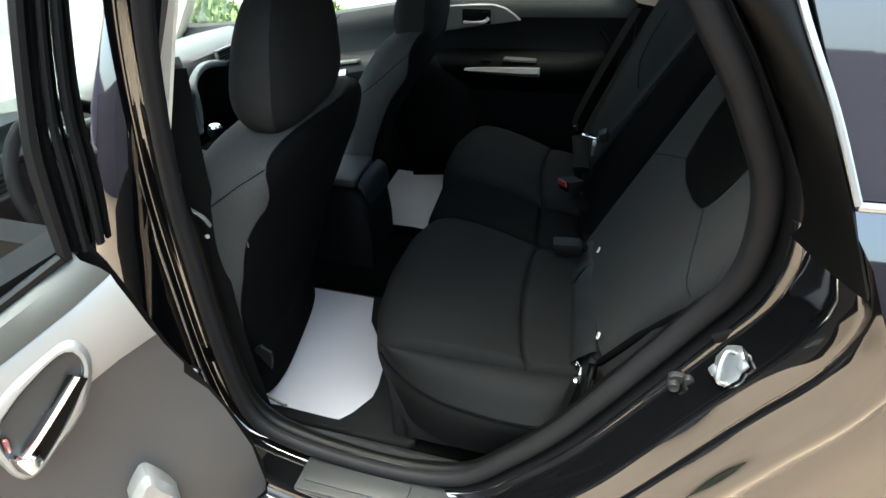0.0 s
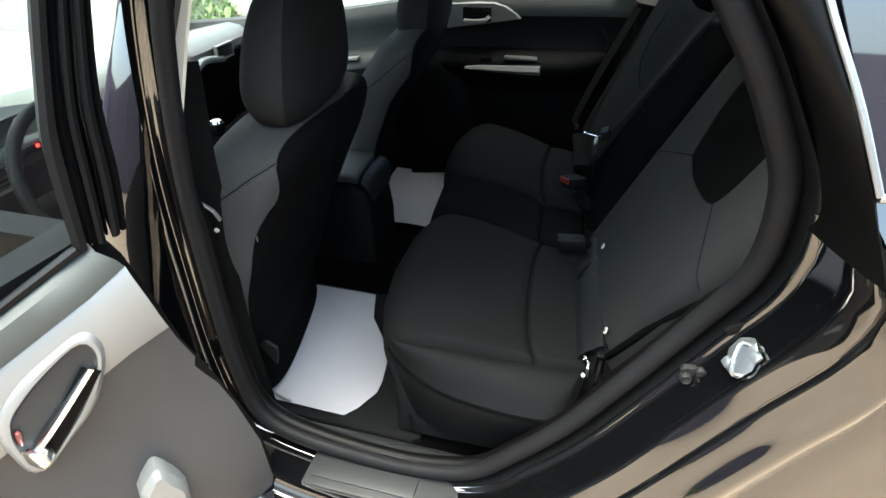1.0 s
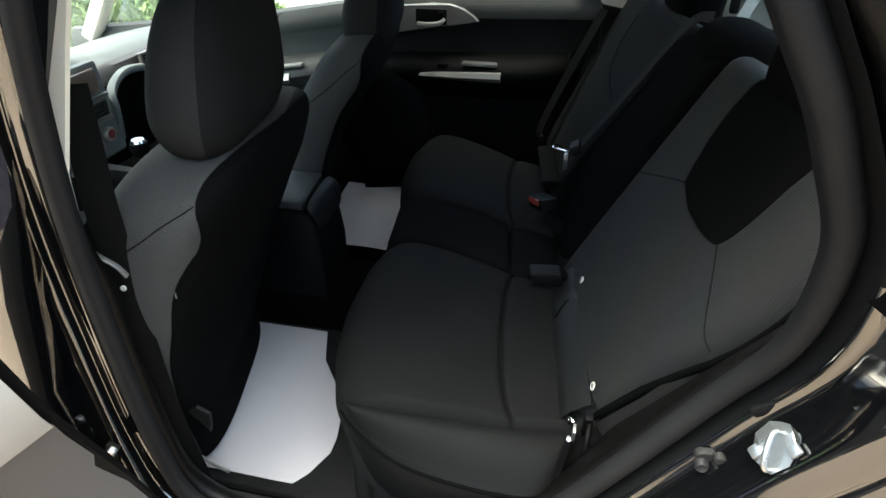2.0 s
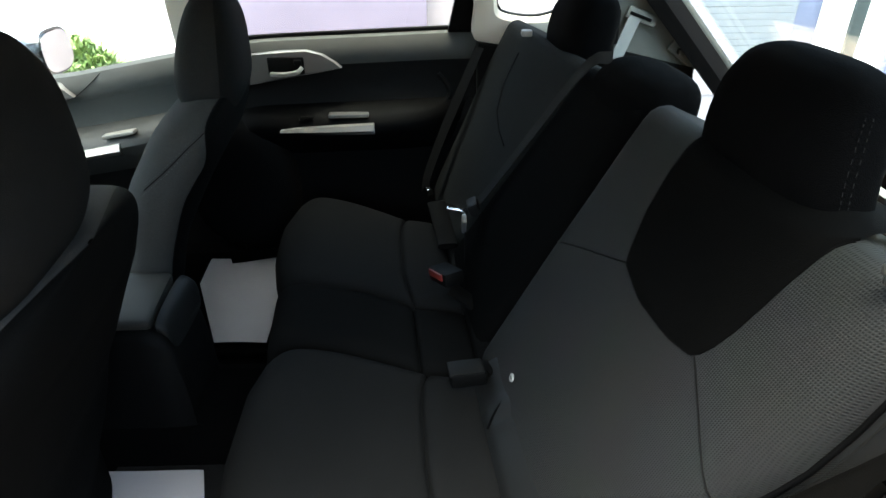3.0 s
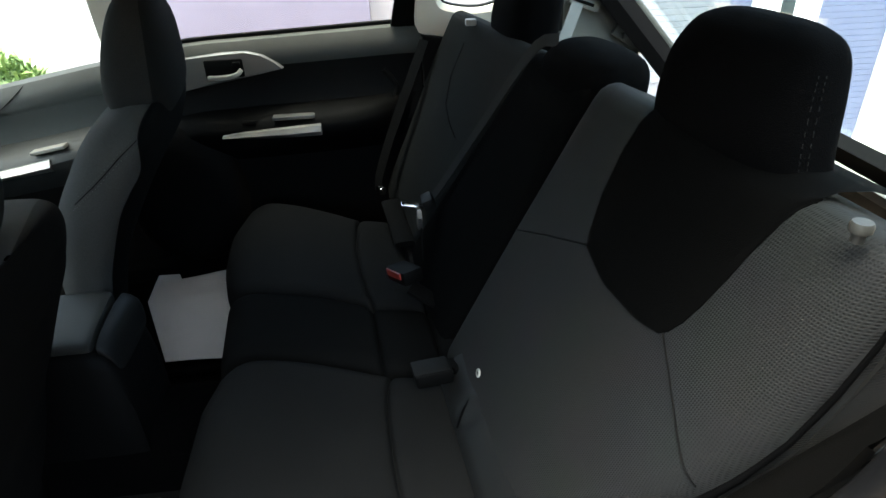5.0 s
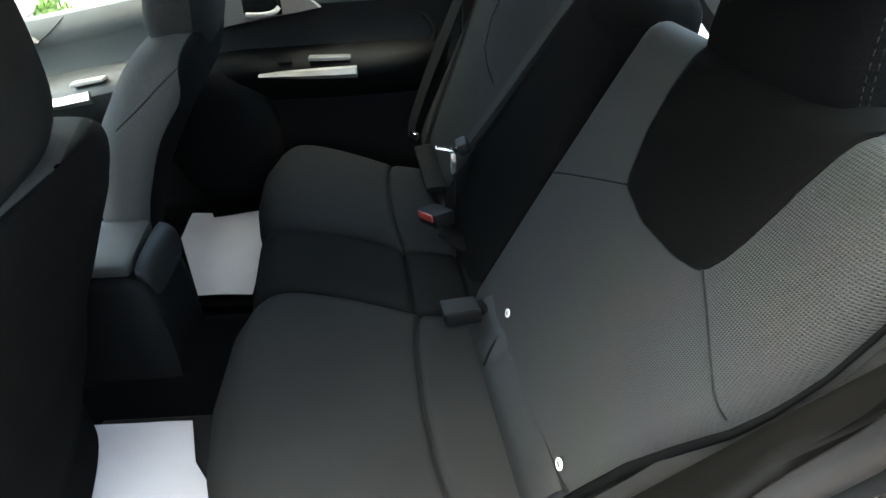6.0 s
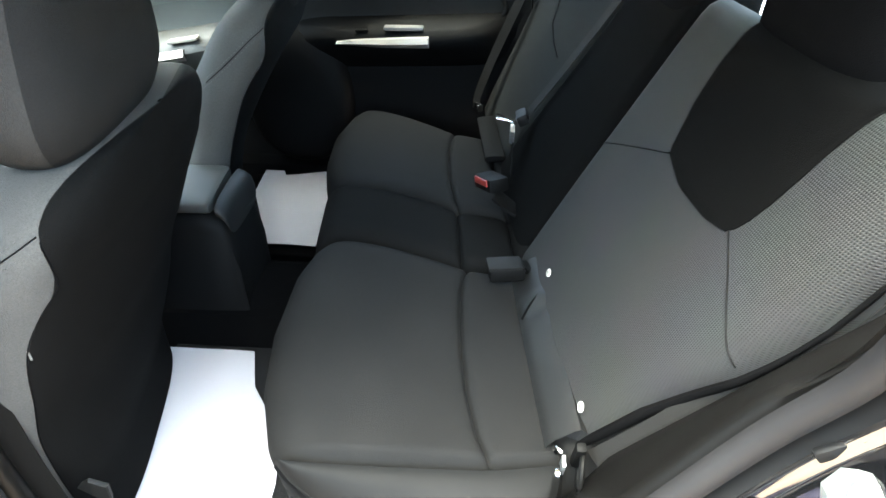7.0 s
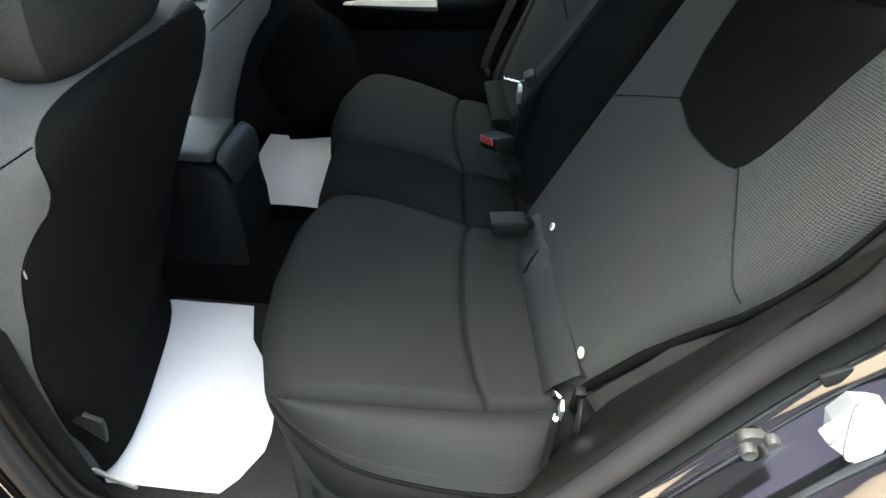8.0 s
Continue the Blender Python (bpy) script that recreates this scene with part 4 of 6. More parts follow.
trim = part("handle_trim", *plate([(x, 0.700, z + 0.003) for x, z in trim_pts], (0, 0.02, 0), 0.004), M_SILVER, door_rr, "silver handle surround")
# raised dark block; its colour gives the shade of a recess
part("cup_shade", *box((-0.520, 0.697, 0.921), (0.098, 0.010, 0.046), 0.008), M_PLASTIC, trim, "dark handle recess")
part("lever", *sweep(smooth_path([(-0.562, 0.690, 0.901), (-0.525, 0.680, 0.902), (-0.490, 0.680, 0.907), (-0.476, 0.688, 0.918)], 12), oval(10, 0.006, 0.007, 3), (0, 1, 0)), M_SATIN, trim, "chrome lever")
part("lock_tab", *box((-0.487, 0.690, 0.931), (0.02, 0.008, 0.014), 0.003), M_PLASTIC, trim)
part("scoop_rim", *sweep(smooth_path([(-0.112, 0.716, 0.890), (-0.092, 0.713, 0.868), (-0.080, 0.711, 0.842), (-0.088, 0.708, 0.818), (-0.115, 0.700, 0.800), (-0.16, 0.686, 0.790)], 30), oval(10, 0.007, 0.005, 2.2), (0, 1, 0.3)), M_SOFT, door_rr, "soft rim of the door's hollow")
part("door_pocket", *loft([[(-0.690 + a, y, 0.575 + b) for a, b in oval(40, ra, rb, 2.2)] for y, ra, rb in ((0.706, 0.168, 0.212), (0.690, 0.164, 0.208), (0.676, 0.154, 0.198), (0.664, 0.136, 0.178), (0.658, 0.10, 0.14), (0.656, 0.04, 0.06))]), M_PLASTIC, door_rr, "black moulded door pocket")

door_fr = right_door("door_3", -1.85, -0.765, -1.15, -0.98, "shut front door, dark lining with silver grab handle")
part("armrest", *loft([rest_row(x, w, 0.03) for x, w in ((-1.5, 0.2), (-1.3, 0.6), (-1.15, 0.9), (-0.98, 1.0), (-0.85, 0.8), (-0.765, 0.5))], closed=False), M_GREY, door_fr, "dark grey armrest")
part("grab_strip", *loft([[(x, 0.632, 0.780 + waist(x) - h), (x, 0.616, 0.784 + waist(x)), (x, 0.626, 0.790 + waist(x) + h), (x, 0.66, 0.790 + waist(x) + h), (x, 0.66, 0.777 + waist(x) - h)] for x, h in ((-1.22, 0.002), (-1.14, 0.007), (-1.06, 0.010), (-0.985, 0.012))]), M_SATIN, door_fr, "satin silver grab strip")
part("grab_cap", *box((-0.985, 0.645, 0.757), (0.09, 0.03, 0.010), 0.004, Matrix.Rotation(radians(-9), 3, "Y")), M_SATIN, door_fr)
ftrim = part("handle_trim", *plate([(x, 0.700, z) for x, z in ((-1.30, 0.80), (-1.30, 0.868), (-1.18, 0.884), (-1.14, 0.879), (-1.105, 0.844), (-1.16, 0.828))], (0, 0.02, 0), 0.004), M_SILVER, door_fr, "silver handle surround")
part("lever", *sweep([(-1.25, 0.690, 0.840), (-1.205, 0.685, 0.842), (-1.185, 0.690, 0.850)], oval(8, 0.006, 0.008, 3), (0, 1, 0)), M_CHROME, ftrim, "chrome lever")
part("corner_fold", *sweep(smooth_path([(-1.025, 0.724, 0.908), (-1.050, 0.711, 0.885), (-1.080, 0.708, 0.862), (-1.105, 0.700, 0.844)], 10), oval(6, 0.0012, 0.0012), (0, 1, 0)), M_PLASTIC, door_fr)


def lean_y(z):
    return 0.735 - max(0.0, z - 0.98) * 0.28


right = thing("wall_right", (0, 0.75, 0.3), "pillars and window frames of the car's right side", "car body", kind="structure")


def pillar_plate(name, pts, mat, label="", thick=0.03, dy=0.0):
    return part(name, *plate([(x, lean_y(z) + dy, z) for x, z in pts], (0, thick, 0), 0.005), mat, right, label)


pillar_plate("pillar_cover", [(-0.795, 0.945), (-0.690, 0.96), (-0.688, 1.06), (-0.672, 1.20), (-0.65, 1.36), (-0.77, 1.36), (-0.785, 1.15)], M_BEIGE, "beige pillar cover", 0.03, -0.05)
part("belt_slot", *box((-0.715, lean_y(1.19) - 0.052, 1.19), (0.03, 0.012, 0.05), 0.004), M_BEIGE, right)
pillar_plate("window_frame", [(-0.685, 0.965), (-0.655, 0.967), (-0.625, 1.20), (-0.60, 1.36), (-0.63, 1.36), (-0.655, 1.20)], M_PLASTIC, "black window frame", 0.03, -0.02)
pillar_plate("window_frame", [(-0.085, 1.000), (0.0, 1.000), (-0.02, 1.08), (-0.045, 1.18), (-0.085, 1.36), (-0.105, 1.36), (-0.070, 1.18), (-0.068, 1.08)], M_PLASTIC, "black window frame", 0.03, -0.02)
outer_q = [(-0.015, 0.985), (-0.02, 1.09), (-0.045, 1.18), (-0.08, 1.36), (0.10, 1.37), (0.30, 1.355), (0.368, 1.125), (0.44, 1.05), (0.52, 0.97), (0.35, 0.965), (0.10, 0.965)]
inner_q = [(0.052, 1.052), (0.036, 1.09), (0.022, 1.13), (-0.01, 1.30), (0.09, 1.31), (0.19, 1.29), (0.236, 1.14), (0.243, 1.115), (0.225, 1.075), (0.19, 1.048), (0.13, 1.037)]
loops_q = [[(x, lean_y(z) - 0.045 + o, z) for x, z in pts] for pts, o in ((outer_q, 0.03), (outer_q, 0.004), ([(a[0] * 0.9 + b[0] * 0.1, a[1] * 0.9 + b[1] * 0.1) for a, b in zip(outer_q, inner_q)], 0.0),
                                                                       ([(a[0] * 0.15 + b[0] * 0.85, a[1] * 0.15 + b[1] * 0.85) for a, b in zip(outer_q, inner_q)], 0.0), (inner_q, 0.012), (inner_q, 0.04))]
n_q = 88
loops_q = [[p for p in ring_path(lp, n_q)] for lp in loops_q]
part("quarter_cover", *loft(loops_q, cap=False), M_BEIGE, right, "pale beige quarter cover")
# darker plate over the beige cover, in place of the shadow on its lower part
part("rear_trim", *plate([(x, lean_y(z) - 0.052, z) for x, z in ((0.275, 1.000), (0.285, 1.09), (0.305, 1.19), (0.40, 1.15), (0.48, 1.08), (0.56, 0.99), (0.60, 0.90), (0.35, 0.90), (0.285, 0.967))], (0, 0.01, 0), 0.004), M_QUARTER_DIM, right, "grey-green rear trim")
part("quarter_gasket", *tube(ring_path([(x, lean_y(z) - 0.01, z) for x, z in inner_q], 40), 0.006, 6, True), M_RUBBER, right, "black window gasket")
part("boot_cover", *plate([(x, lean_y(max(z, 1.0)) - 0.05, z) for x, z in ((-0.01, 0.98), (0.10, 0.963), (0.35, 0.963), (0.58, 0.905), (0.62, 0.5), (0.0, 0.5))], (0, 0.03, 0), 0.004), M_SOFT, right, "black boot side lining")
part("sill_cover", *loft([[(x, 0.66, 0.32), (x, 0.67, 0.36), (x, 0.70, 0.38), (x, 0.76, 0.38)] for x in (-1.85, 0.1)], closed=False), M_CARPET, right)
part("outer_skin", *loft([[(x, 0.77, 0.34), (x, 0.80, 0.6), (x, 0.80, 0.80), (x, 0.765, 0.980 + waist(x))] for x in (-1.85, -1.1, -0.84, -0.6, 0.3, 0.42)], closed=False), M_PAINT, right, "glossy black outer skin")
part("roof_rail", *loft([[(x, 0.625, 1.345), (x, 0.60, 1.385), (x, 0.66, 1.375), (x, 0.66, 1.345)] for x in np.linspace(-1.4, 0.32, 8)]), M_BEIGE, right)
for nm, pts in (("window_1", [(-0.67, 0.96), (-0.05, 0.98), (-0.09, 1.36), (-0.62, 1.36)]), ("window_2", [(-1.80, 0.80), (-0.77, 0.94), (-0.74, 1.36), (-1.42, 1.36)]), ("window_3", [(0.03, 1.04), (0.20, 1.03), (0.25, 1.12), (0.2, 1.32), (-0.02, 1.32)])):
    w = tagged(part(nm, *plate([(x, lean_y(z) + 0.012, z) for x, z in pts], (0, 0.004, 0), 0.0005), M_GLASS, smooth=False), "clear side window glass", "car window", kind="structure")
    w.visible_shadow = False

# belt guide and cap on the quarter cover, lining hook
belt_box = thing("belt_guide", (0.40, 0.62, 1.02), "pale plastic belt outlet with grey webbing on the quarter cover", "belt guide")
part("outlet", *box((0.405, 0.645, 1.045), (0.085, 0.018, 0.03), 0.008, Matrix.Rotation(radians(20), 3, "Y")), M_QUARTER_DIM, belt_box)
part("slot", *box((0.40, 0.636, 1.046), (0.06, 0.006, 0.008), 0.002, Matrix.Rotation(radians(20), 3, "Y")), M_PLASTIC, belt_box)
part("webbing", *strap([(0.345, 0.632, 0.93), (0.365, 0.630, 0.99), (0.385, 0.634, 1.045)], (0.2, -1, 0), 0.034), M_PALEBELT, belt_box)
part("keeper", *box((0.325, 0.60, 1.03), (0.022, 0.03, 0.085), 0.008), M_PLASTIC, belt_box)
hook = thing("cargo_hook", (0.52, 0.64, 0.955), "pale plastic hook on the quarter cover", "hook")
part("plate", *box((0.53, 0.66, 0.952), (0.08, 0.012, 0.034), 0.006, Matrix.Rotation(radians(35), 3, "Y")), M_QUARTER_DIM, hook)
part("knob", *box((0.525, 0.648, 0.955), (0.02, 0.02, 0.016), 0.006), M_QUARTER_DIM, hook)

# ---- tailgate ----
tail = thing("door_5", (0.68, 0, 0.5), "shut tailgate with a raked rear window", "tailgate", kind="structure")


def on_tail(y, z, out=0.0):
    k = -0.92
    return Vector((0.66 + k * (z - 0.90) + out * 0.74, y, z + out * 0.68))


def tail_strip(name, ya, yb, za, zb, mat, out=0.0, thick=0.03, label=""):
    return part(name, *plate([on_tail(ya, za, out), on_tail(yb, za, out), on_tail(yb, zb, out), on_tail(ya, zb, out)], Vector((0.74, 0, 0.68)) * thick, 0.004), mat, tail, label)


part("side_band", *plate([on_tail(0.63, 0.80, -0.06), on_tail(0.62, 0.90, -0.06), on_tail(0.61, 1.36, -0.06), on_tail(0.70, 1.36, 0.0), on_tail(0.70, 0.80, 0.0)], Vector((0.74, 0.1, 0.68)) * 0.03, 0.004), M_BLACK_CLOTH, tail, "black side band")
part("side_band", *plate([on_tail(-0.63, 0.80, -0.06), on_tail(-0.70, 0.80, 0.0), on_tail(-0.70, 1.36, 0.0), on_tail(-0.61, 1.36, -0.06), on_tail(-0.62, 0.90, -0.06)], Vector((0.74, -0.1, 0.68)) * 0.03, 0.004), M_BLACK_CLOTH, tail, "black side band")
part("side_trim", *plate([on_tail(0.608, 0.895, 0.004), on_tail(0.600, 1.30, 0.004), on_tail(0.603, 1.31, 0.0), on_tail(0.612, 0.89, 0.0)], Vector((0.74, 0, 0.68)) * 0.006, 0.001), M_QUARTER_DIM, tail, "pale trim beside the glass")
tail_strip("waist_bar", -0.64, 0.64, 0.835, 0.885, M_PLASTIC, 0.0, 0.02, "black bar below the glass")
tail_strip("pale_ledge", -0.62, 0.62, 0.775, 0.812, M_PALE, -0.004, 0.02, "pale ledge below the black bar")
tail_strip("lower_trim", -0.66, 0.66, 0.45, 0.772, M_SOFT, 0.0, 0.03, "dark lower lining")
tail_strip("upper_trim", -0.64, 0.64, 1.31, 1.40, M_BEIGE, 0.0, 0.03)
gl = tail_strip("pane", -0.63, 0.63, 0.79, 1.33, M_TINT, 0.035, 0.004, "lightly tinted rear window")
gl.visible_shadow = False
tagged(part("boot_cover", *box((0.40, 0.0, 0.80), (0.30, 1.24, 0.012), 0.004), M_PLASTIC), "black cover over the boot behind the bench", "boot cover", kind="structure")

# ---- front: windscreen, dashboard, wheel ----
ws = tagged(part("window_4", *plate([(-1.72, -0.64, 0.80), (-1.72, 0.64, 0.80), (-1.30, 0.56, 1.36), (-1.30, -0.56, 1.36)], (-0.003, 0, -0.004), 0.0005), M_GLASS, smooth=False), "clear windscreen glass", "windscreen", kind="structure")
ws.visible_shadow = False
for sy in (-1, 1):
    tagged(part("windscreen_pillar", *sweep([(-1.76, 0.71 * sy, 0.80), (-1.54, 0.665 * sy, 1.08), (-1.32, 0.60 * sy, 1.37)], oval(10, 0.03, 0.035, 2.6), (0, 1, 0)), M_BEIGE), "beige windscreen pillar cover", "pillar", kind="structure")
tagged(part("bonnet", *loft([[(x, y, 0.785 - 0.12 * ((-1.74 - x) / 1.0) ** 2 - 0.04 * (y / 0.7) ** 2) for y in np.linspace(-0.72, 0.72, 9)] for x in np.linspace(-2.75, -1.74, 8)], closed=False), M_PAINT), "glossy black bonnet", "bonnet", kind="structure")

dash = thing("dashboard", (-1.5, 0, 0.5), "grey dashboard with a silver sweep, vents and red-lit heater knobs", "dashboard")


def dash_row(y):
    c = math.exp(-(y / 0.22) ** 2)
    hood = 0.030 * math.exp(-((y + 0.38) / 0.17) ** 2)
    fx = -1.42 + 0.16 * c
    return [(-1.74, y, 0.79), (-1.66, y, 0.812), (-1.56, y, 0.835 + hood + 0.03 * c), (fx - 0.07, y, 0.850 + hood + 0.072 * c), (fx - 0.02, y, 0.842 + 0.070 * c), (fx, y, 0.825 + 0.065 * c)]


def dash_low(y):
    c = math.exp(-(y / 0.22) ** 2)
    fx = -1.42 + 0.16 * c
    return [(fx - 0.004, y, 0.775), (fx - 0.02, y, 0.755), (fx - 0.04 + 0.05 * c, y, 0.69), (fx - 0.06 + 0.03 * c, y, 0.58), (fx - 0.12, y, 0.46), (fx - 0.3, y, 0.42)]


ys = np.linspace(-0.70, 0.70, 41)
part("upper_pad", *loft([dash_row(y) for y in ys], closed=False), M_DASH, dash, "grey grained upper pad")
part("silver_sweep", *loft([[dash_row(y)[-1], (dash_row(y)[-1][0] + 0.010, y, dash_row(y)[-1][2] - 0.012), (dash_row(y)[-1][0] + 0.010, y, 0.79), (dash_low(y)[0])] for y in ys], closed=False), M_SILVER, dash, "silver sweeping band")
part("lower_pad", *loft([dash_low(y) for y in ys], closed=False), M_SOFT, dash, "black lower pad")


def vent(c, w, h, slats):
    v = part("vent", *join(box((c[0] + 0.004, c[1], c[2] + h / 2), (0.014, w + 0.012, 0.008), 0.003), box((c[0] + 0.004, c[1], c[2] - h / 2), (0.014, w + 0.012, 0.008), 0.003), box((c[0] + 0.004, c[1] - w / 2, c[2]), (0.014, 0.008, h), 0.003), box((c[0] + 0.004, c[1] + w / 2, c[2]), (0.014, 0.008, h), 0.003)), M_SILVER, dash, "silver-framed air vent")
    part("back", *box((c[0] - 0.002, c[1], c[2]), (0.008, w, h), 0.001), M_PLASTIC, v)
    for k in range(slats):
        part("slat", *box((c[0] + 0.006, c[1], c[2] - h / 2 + h * (k + 0.5) / slats), (0.006, w - 0.004, 0.0035), 0.001), M_GREY, v)


vent((-1.395, 0.500, 0.797), 0.09, 0.045, 5)
vent((-1.395, -0.47, 0.735), 0.10, 0.060, 5)
stack = part("centre_panel", *box((-1.247, 0, 0.790), (0.03, 0.20, 0.235), 0.012, Matrix.Rotation(radians(-6), 3, "Y")), M_DASH, dash, "grey centre panel")
vent((-1.222, 0.034, 0.802), 0.056, 0.044, 6)
vent((-1.222, -0.034, 0.802), 0.056, 0.044, 6)
for z in (0.832, 0.772):
    part("bright_bar", *box((-1.218, 0, z), (0.010, 0.15, 0.008), 0.003), M_SILVER, dash, "silver bar")
screen = part("display", *box((-1.232, 0, 0.868), (0.014, 0.135, 0.056), 0.005, Matrix.Rotation(radians(-6), 3, "Y")), M_DISPLAY, dash, "brown display face")
part("display_mark", *box((-1.2245, -0.003, 0.858), (0.001, 0.014, 0.008), 0), M_ORANGE, screen, "orange mark")
for y, z in ((-0.048, 0.727), (0.0, 0.717), (0.049, 0.732)):
    knob = part("heater_knob", *loft([[(-1.238 + d, y + a, z + b) for a, b in oval(20, 0.019 * k, 0.019 * k)] for d, k in ((0, 1.0), (0.018, 0.95), (0.021, 0.85))]), M_SATIN, dash, "silver heater knob")
    part("knob_face", *loft([[(-1.2175 + d, y + a, z + b) for a, b in oval(16, 0.0125, 0.0125)] for d in (0, 0.002)]), M_RED, knob, "red-marked knob face")
part("hazard_switch", *box((-1.228, 0.002, 0.751), (0.012, 0.026, 0.014), 0.003), M_RED, dash, "red hazard switch")
for sy in (-1, 1):
    part("grey_arch", *sweep(smooth_path([(-1.235, 0.098 * sy, 0.70), (-1.232, 0.104 * sy, 0.77), (-1.25, 0.125 * sy, 0.806), (-1.295, 0.21 * sy, 0.818), (-1.37, 0.36 * sy, 0.800), (-1.40, 0.50 * sy, 0.770)], 26), oval(10, 0.012, 0.012, 2.6), (0, 0.3, 1)), M_DASH, dash, "grey rounded lower rim")
led = bpy.data.materials.new("red_lamp")
led.use_nodes = True
lb = led.node_tree.nodes["Principled BSDF"]
lb.inputs["Base Color"].default_value = (0.5, 0.01, 0.01, 1)
lb.inputs["Emission Color"].default_value, lb.inputs["Emission Strength"].default_value = (1, 0.02, 0.02, 1), 0.6
for k in (0, 1):
    part("warning_lamp", *box((-1.352, -0.352 + 0.016 * k, 0.788), (0.004, 0.009, 0.008), 0.002), led, dash, "lit red warning lamp")
part("instrument_hood", *loft([[(-1.37 + d, -0.36 + a, 0.805 + b) for a, b in oval(24, 0.15 * k, 0.062 * k, 2.6)] for d, k in ((-0.08, 1.0), (0.0, 1.0), (0.002, 0.93), (-0.05, 0.9))], cap=False), M_SOFT, dash, "black instrument hood")
wheel = thing("steering_wheel", (-1.19, -0.36, 0.735), "black plastic steering wheel before the dashboard", "steering wheel")
wm = Matrix.Translation((-1.19, -0.36, 0.735)) @ Matrix.Rotation(radians(65), 4, "Y")
part("rim", *moved(tube([(0.185 * math.cos(a), 0.185 * math.sin(a), 0) for a in np.linspace(0, 2 * math.pi, 40, endpoint=False)], 0.015, 10, True), wm), M_PLASTIC, wheel)
part("hub", *moved(loft([[(a, b, d) for a, b in oval(20, 0.075 * k, 0.075 * k, 2.6)] for d, k in ((-0.04, 1.0), (0.0, 1.0), (0.012, 0.8))]), wm), M_PLASTIC, wheel)
for a in (20, 160, 270):
    part("spoke", *moved(sweep([(0.06 * math.cos(radians(a)), 0.06 * math.sin(radians(a)), 0), (0.18 * math.cos(radians(a)), 0.18 * math.sin(radians(a)), 0)], oval(8, 0.018, 0.008, 3)), wm), M_PLASTIC, wheel)
mirror = thing("wing_mirror", (-1.28, 0.93, 0.90), "black wing mirror outside the front window", "wing mirror")
part("housing", *loft([[(-1.262 - d, 0.95 + a, 0.915 + b) for a, b in oval(24, 0.088 * k, 0.066 * k, 3)] for d, k in ((0, 1.0), (0.03, 1.0), (0.07, 0.85), (0.10, 0.4))]), M_PAINT, mirror)
part("mirror_glass", *loft([[(-1.260 + d, 0.95 + a, 0.915 + b) for a, b in oval(24, 0.080, 0.058, 3)] for d in (0.0, 0.003)]), M_CHROME, mirror, "silvered mirror glass")
part("stalk", *box((-1.30, 0.835, 0.875), (0.06, 0.09, 0.04), 0.015), M_PAINT, mirror)
rv = thing("rear_view_mirror", (-1.38, -0.02, 1.25), "black rear-view mirror under the roof", "mirror")
part("housing", *loft([[(-1.36 - d, -0.02 + a, 1.21 + b) for a, b in oval(20, 0.12 * k, 0.035 * k, 3)] for d, k in ((0, 1.0), (0.02, 1.0), (0.035, 0.7))]), M_PLASTIC, rv)
part("stem", *tube([(-1.38, -0.02, 1.23), (-1.40, -0.02, 1.36)], 0.01), M_PLASTIC, rv)

# ---- centre console and gear lever ----
console = thing("centre_console", (-0.95, 0.0, 0.33), "dark grey console with a split armrest lid and silver front", "console")
part("body", *loft([[(x, c - w, 0.33), (x, c - w, h - 0.03), (x, c - w + 0.012, h - 0.008), (x, c - w + 0.03, h), (x, c + w - 0.03, h), (x, c + w - 0.012, h - 0.008), (x, c + w, h - 0.03), (x, c + w, 0.33)] for x, c, w, h in ((-1.35, 0, 0.11, 0.58), (-1.15, 0, 0.11, 0.59), (-0.98, 0.0, 0.095, 0.61), (-0.78, -0.01, 0.082, 0.645), (-0.68, -0.01, 0.082, 0.645), (-0.640, -0.01, 0.081, 0.632), (-0.622, -0.01, 0.080, 0.605), (-0.613, -0.01, 0.079, 0.54), (-0.612, -0.01, 0.076, 0.46), (-0.620, -0.01, 0.072, 0.40))]), M_PLASTIC, console, angle=60)
def skewed(piece):
    """The lid's cross joint runs a little askew."""
    return [(p[0] - 0.19 * (p[1] + 0.095) * ramp(p[0], (-0.80, -0.66, -0.625), (1, 1, 0)), p[1], p[2]) for p in map(tuple, piece[0])], piece[1]


part("armrest_lid", *skewed(loft([[(x, -0.010 + a * k, 0.658 + b * k) for a, b in oval(28, 0.085, 0.013, 4.5)] for x, k in ((-0.95, 0.9), (-0.945, 1.0), (-0.80, 1.0), (-0.652, 1.0), (-0.646, 0.97), (-0.643, 0.86))])), M_LID, console, "grey padded lid")
part("rear_pad", *skewed(loft([[(x, -0.010 + a * k, z + b * k) for a, b in oval(28, 0.084, h, 3.0)] for x, z, h, k in ((-0.637, 0.650, 0.016, 0.9), (-0.634, 0.652, 0.018, 1.0), (-0.628, 0.648, 0.018, 1.0), (-0.620, 0.638, 0.018, 0.99), (-0.616, 0.624, 0.018, 0.96), (-0.614, 0.610, 0.016, 0.90), (-0.613, 0.602, 0.012, 0.8))])), M_PAD, console, "dark rear pad")
part("silver_surround", *loft([[(x, -w, h), (x, -w + 0.012, h + 0.018), (x, w - 0.012, h + 0.018), (x, w, h)] for x, w, h in ((-1.36, 0.12, 0.60), (-1.2, 0.115, 0.592), (-1.02, 0.10, 0.612), (-0.95, 0.09, 0.618))]), M_SILVER, console, "silver gear surround")
part("tray", *box((-1.24, 0, 0.612), (0.14, 0.14, 0.012), 0.005), M_PLASTIC, console)
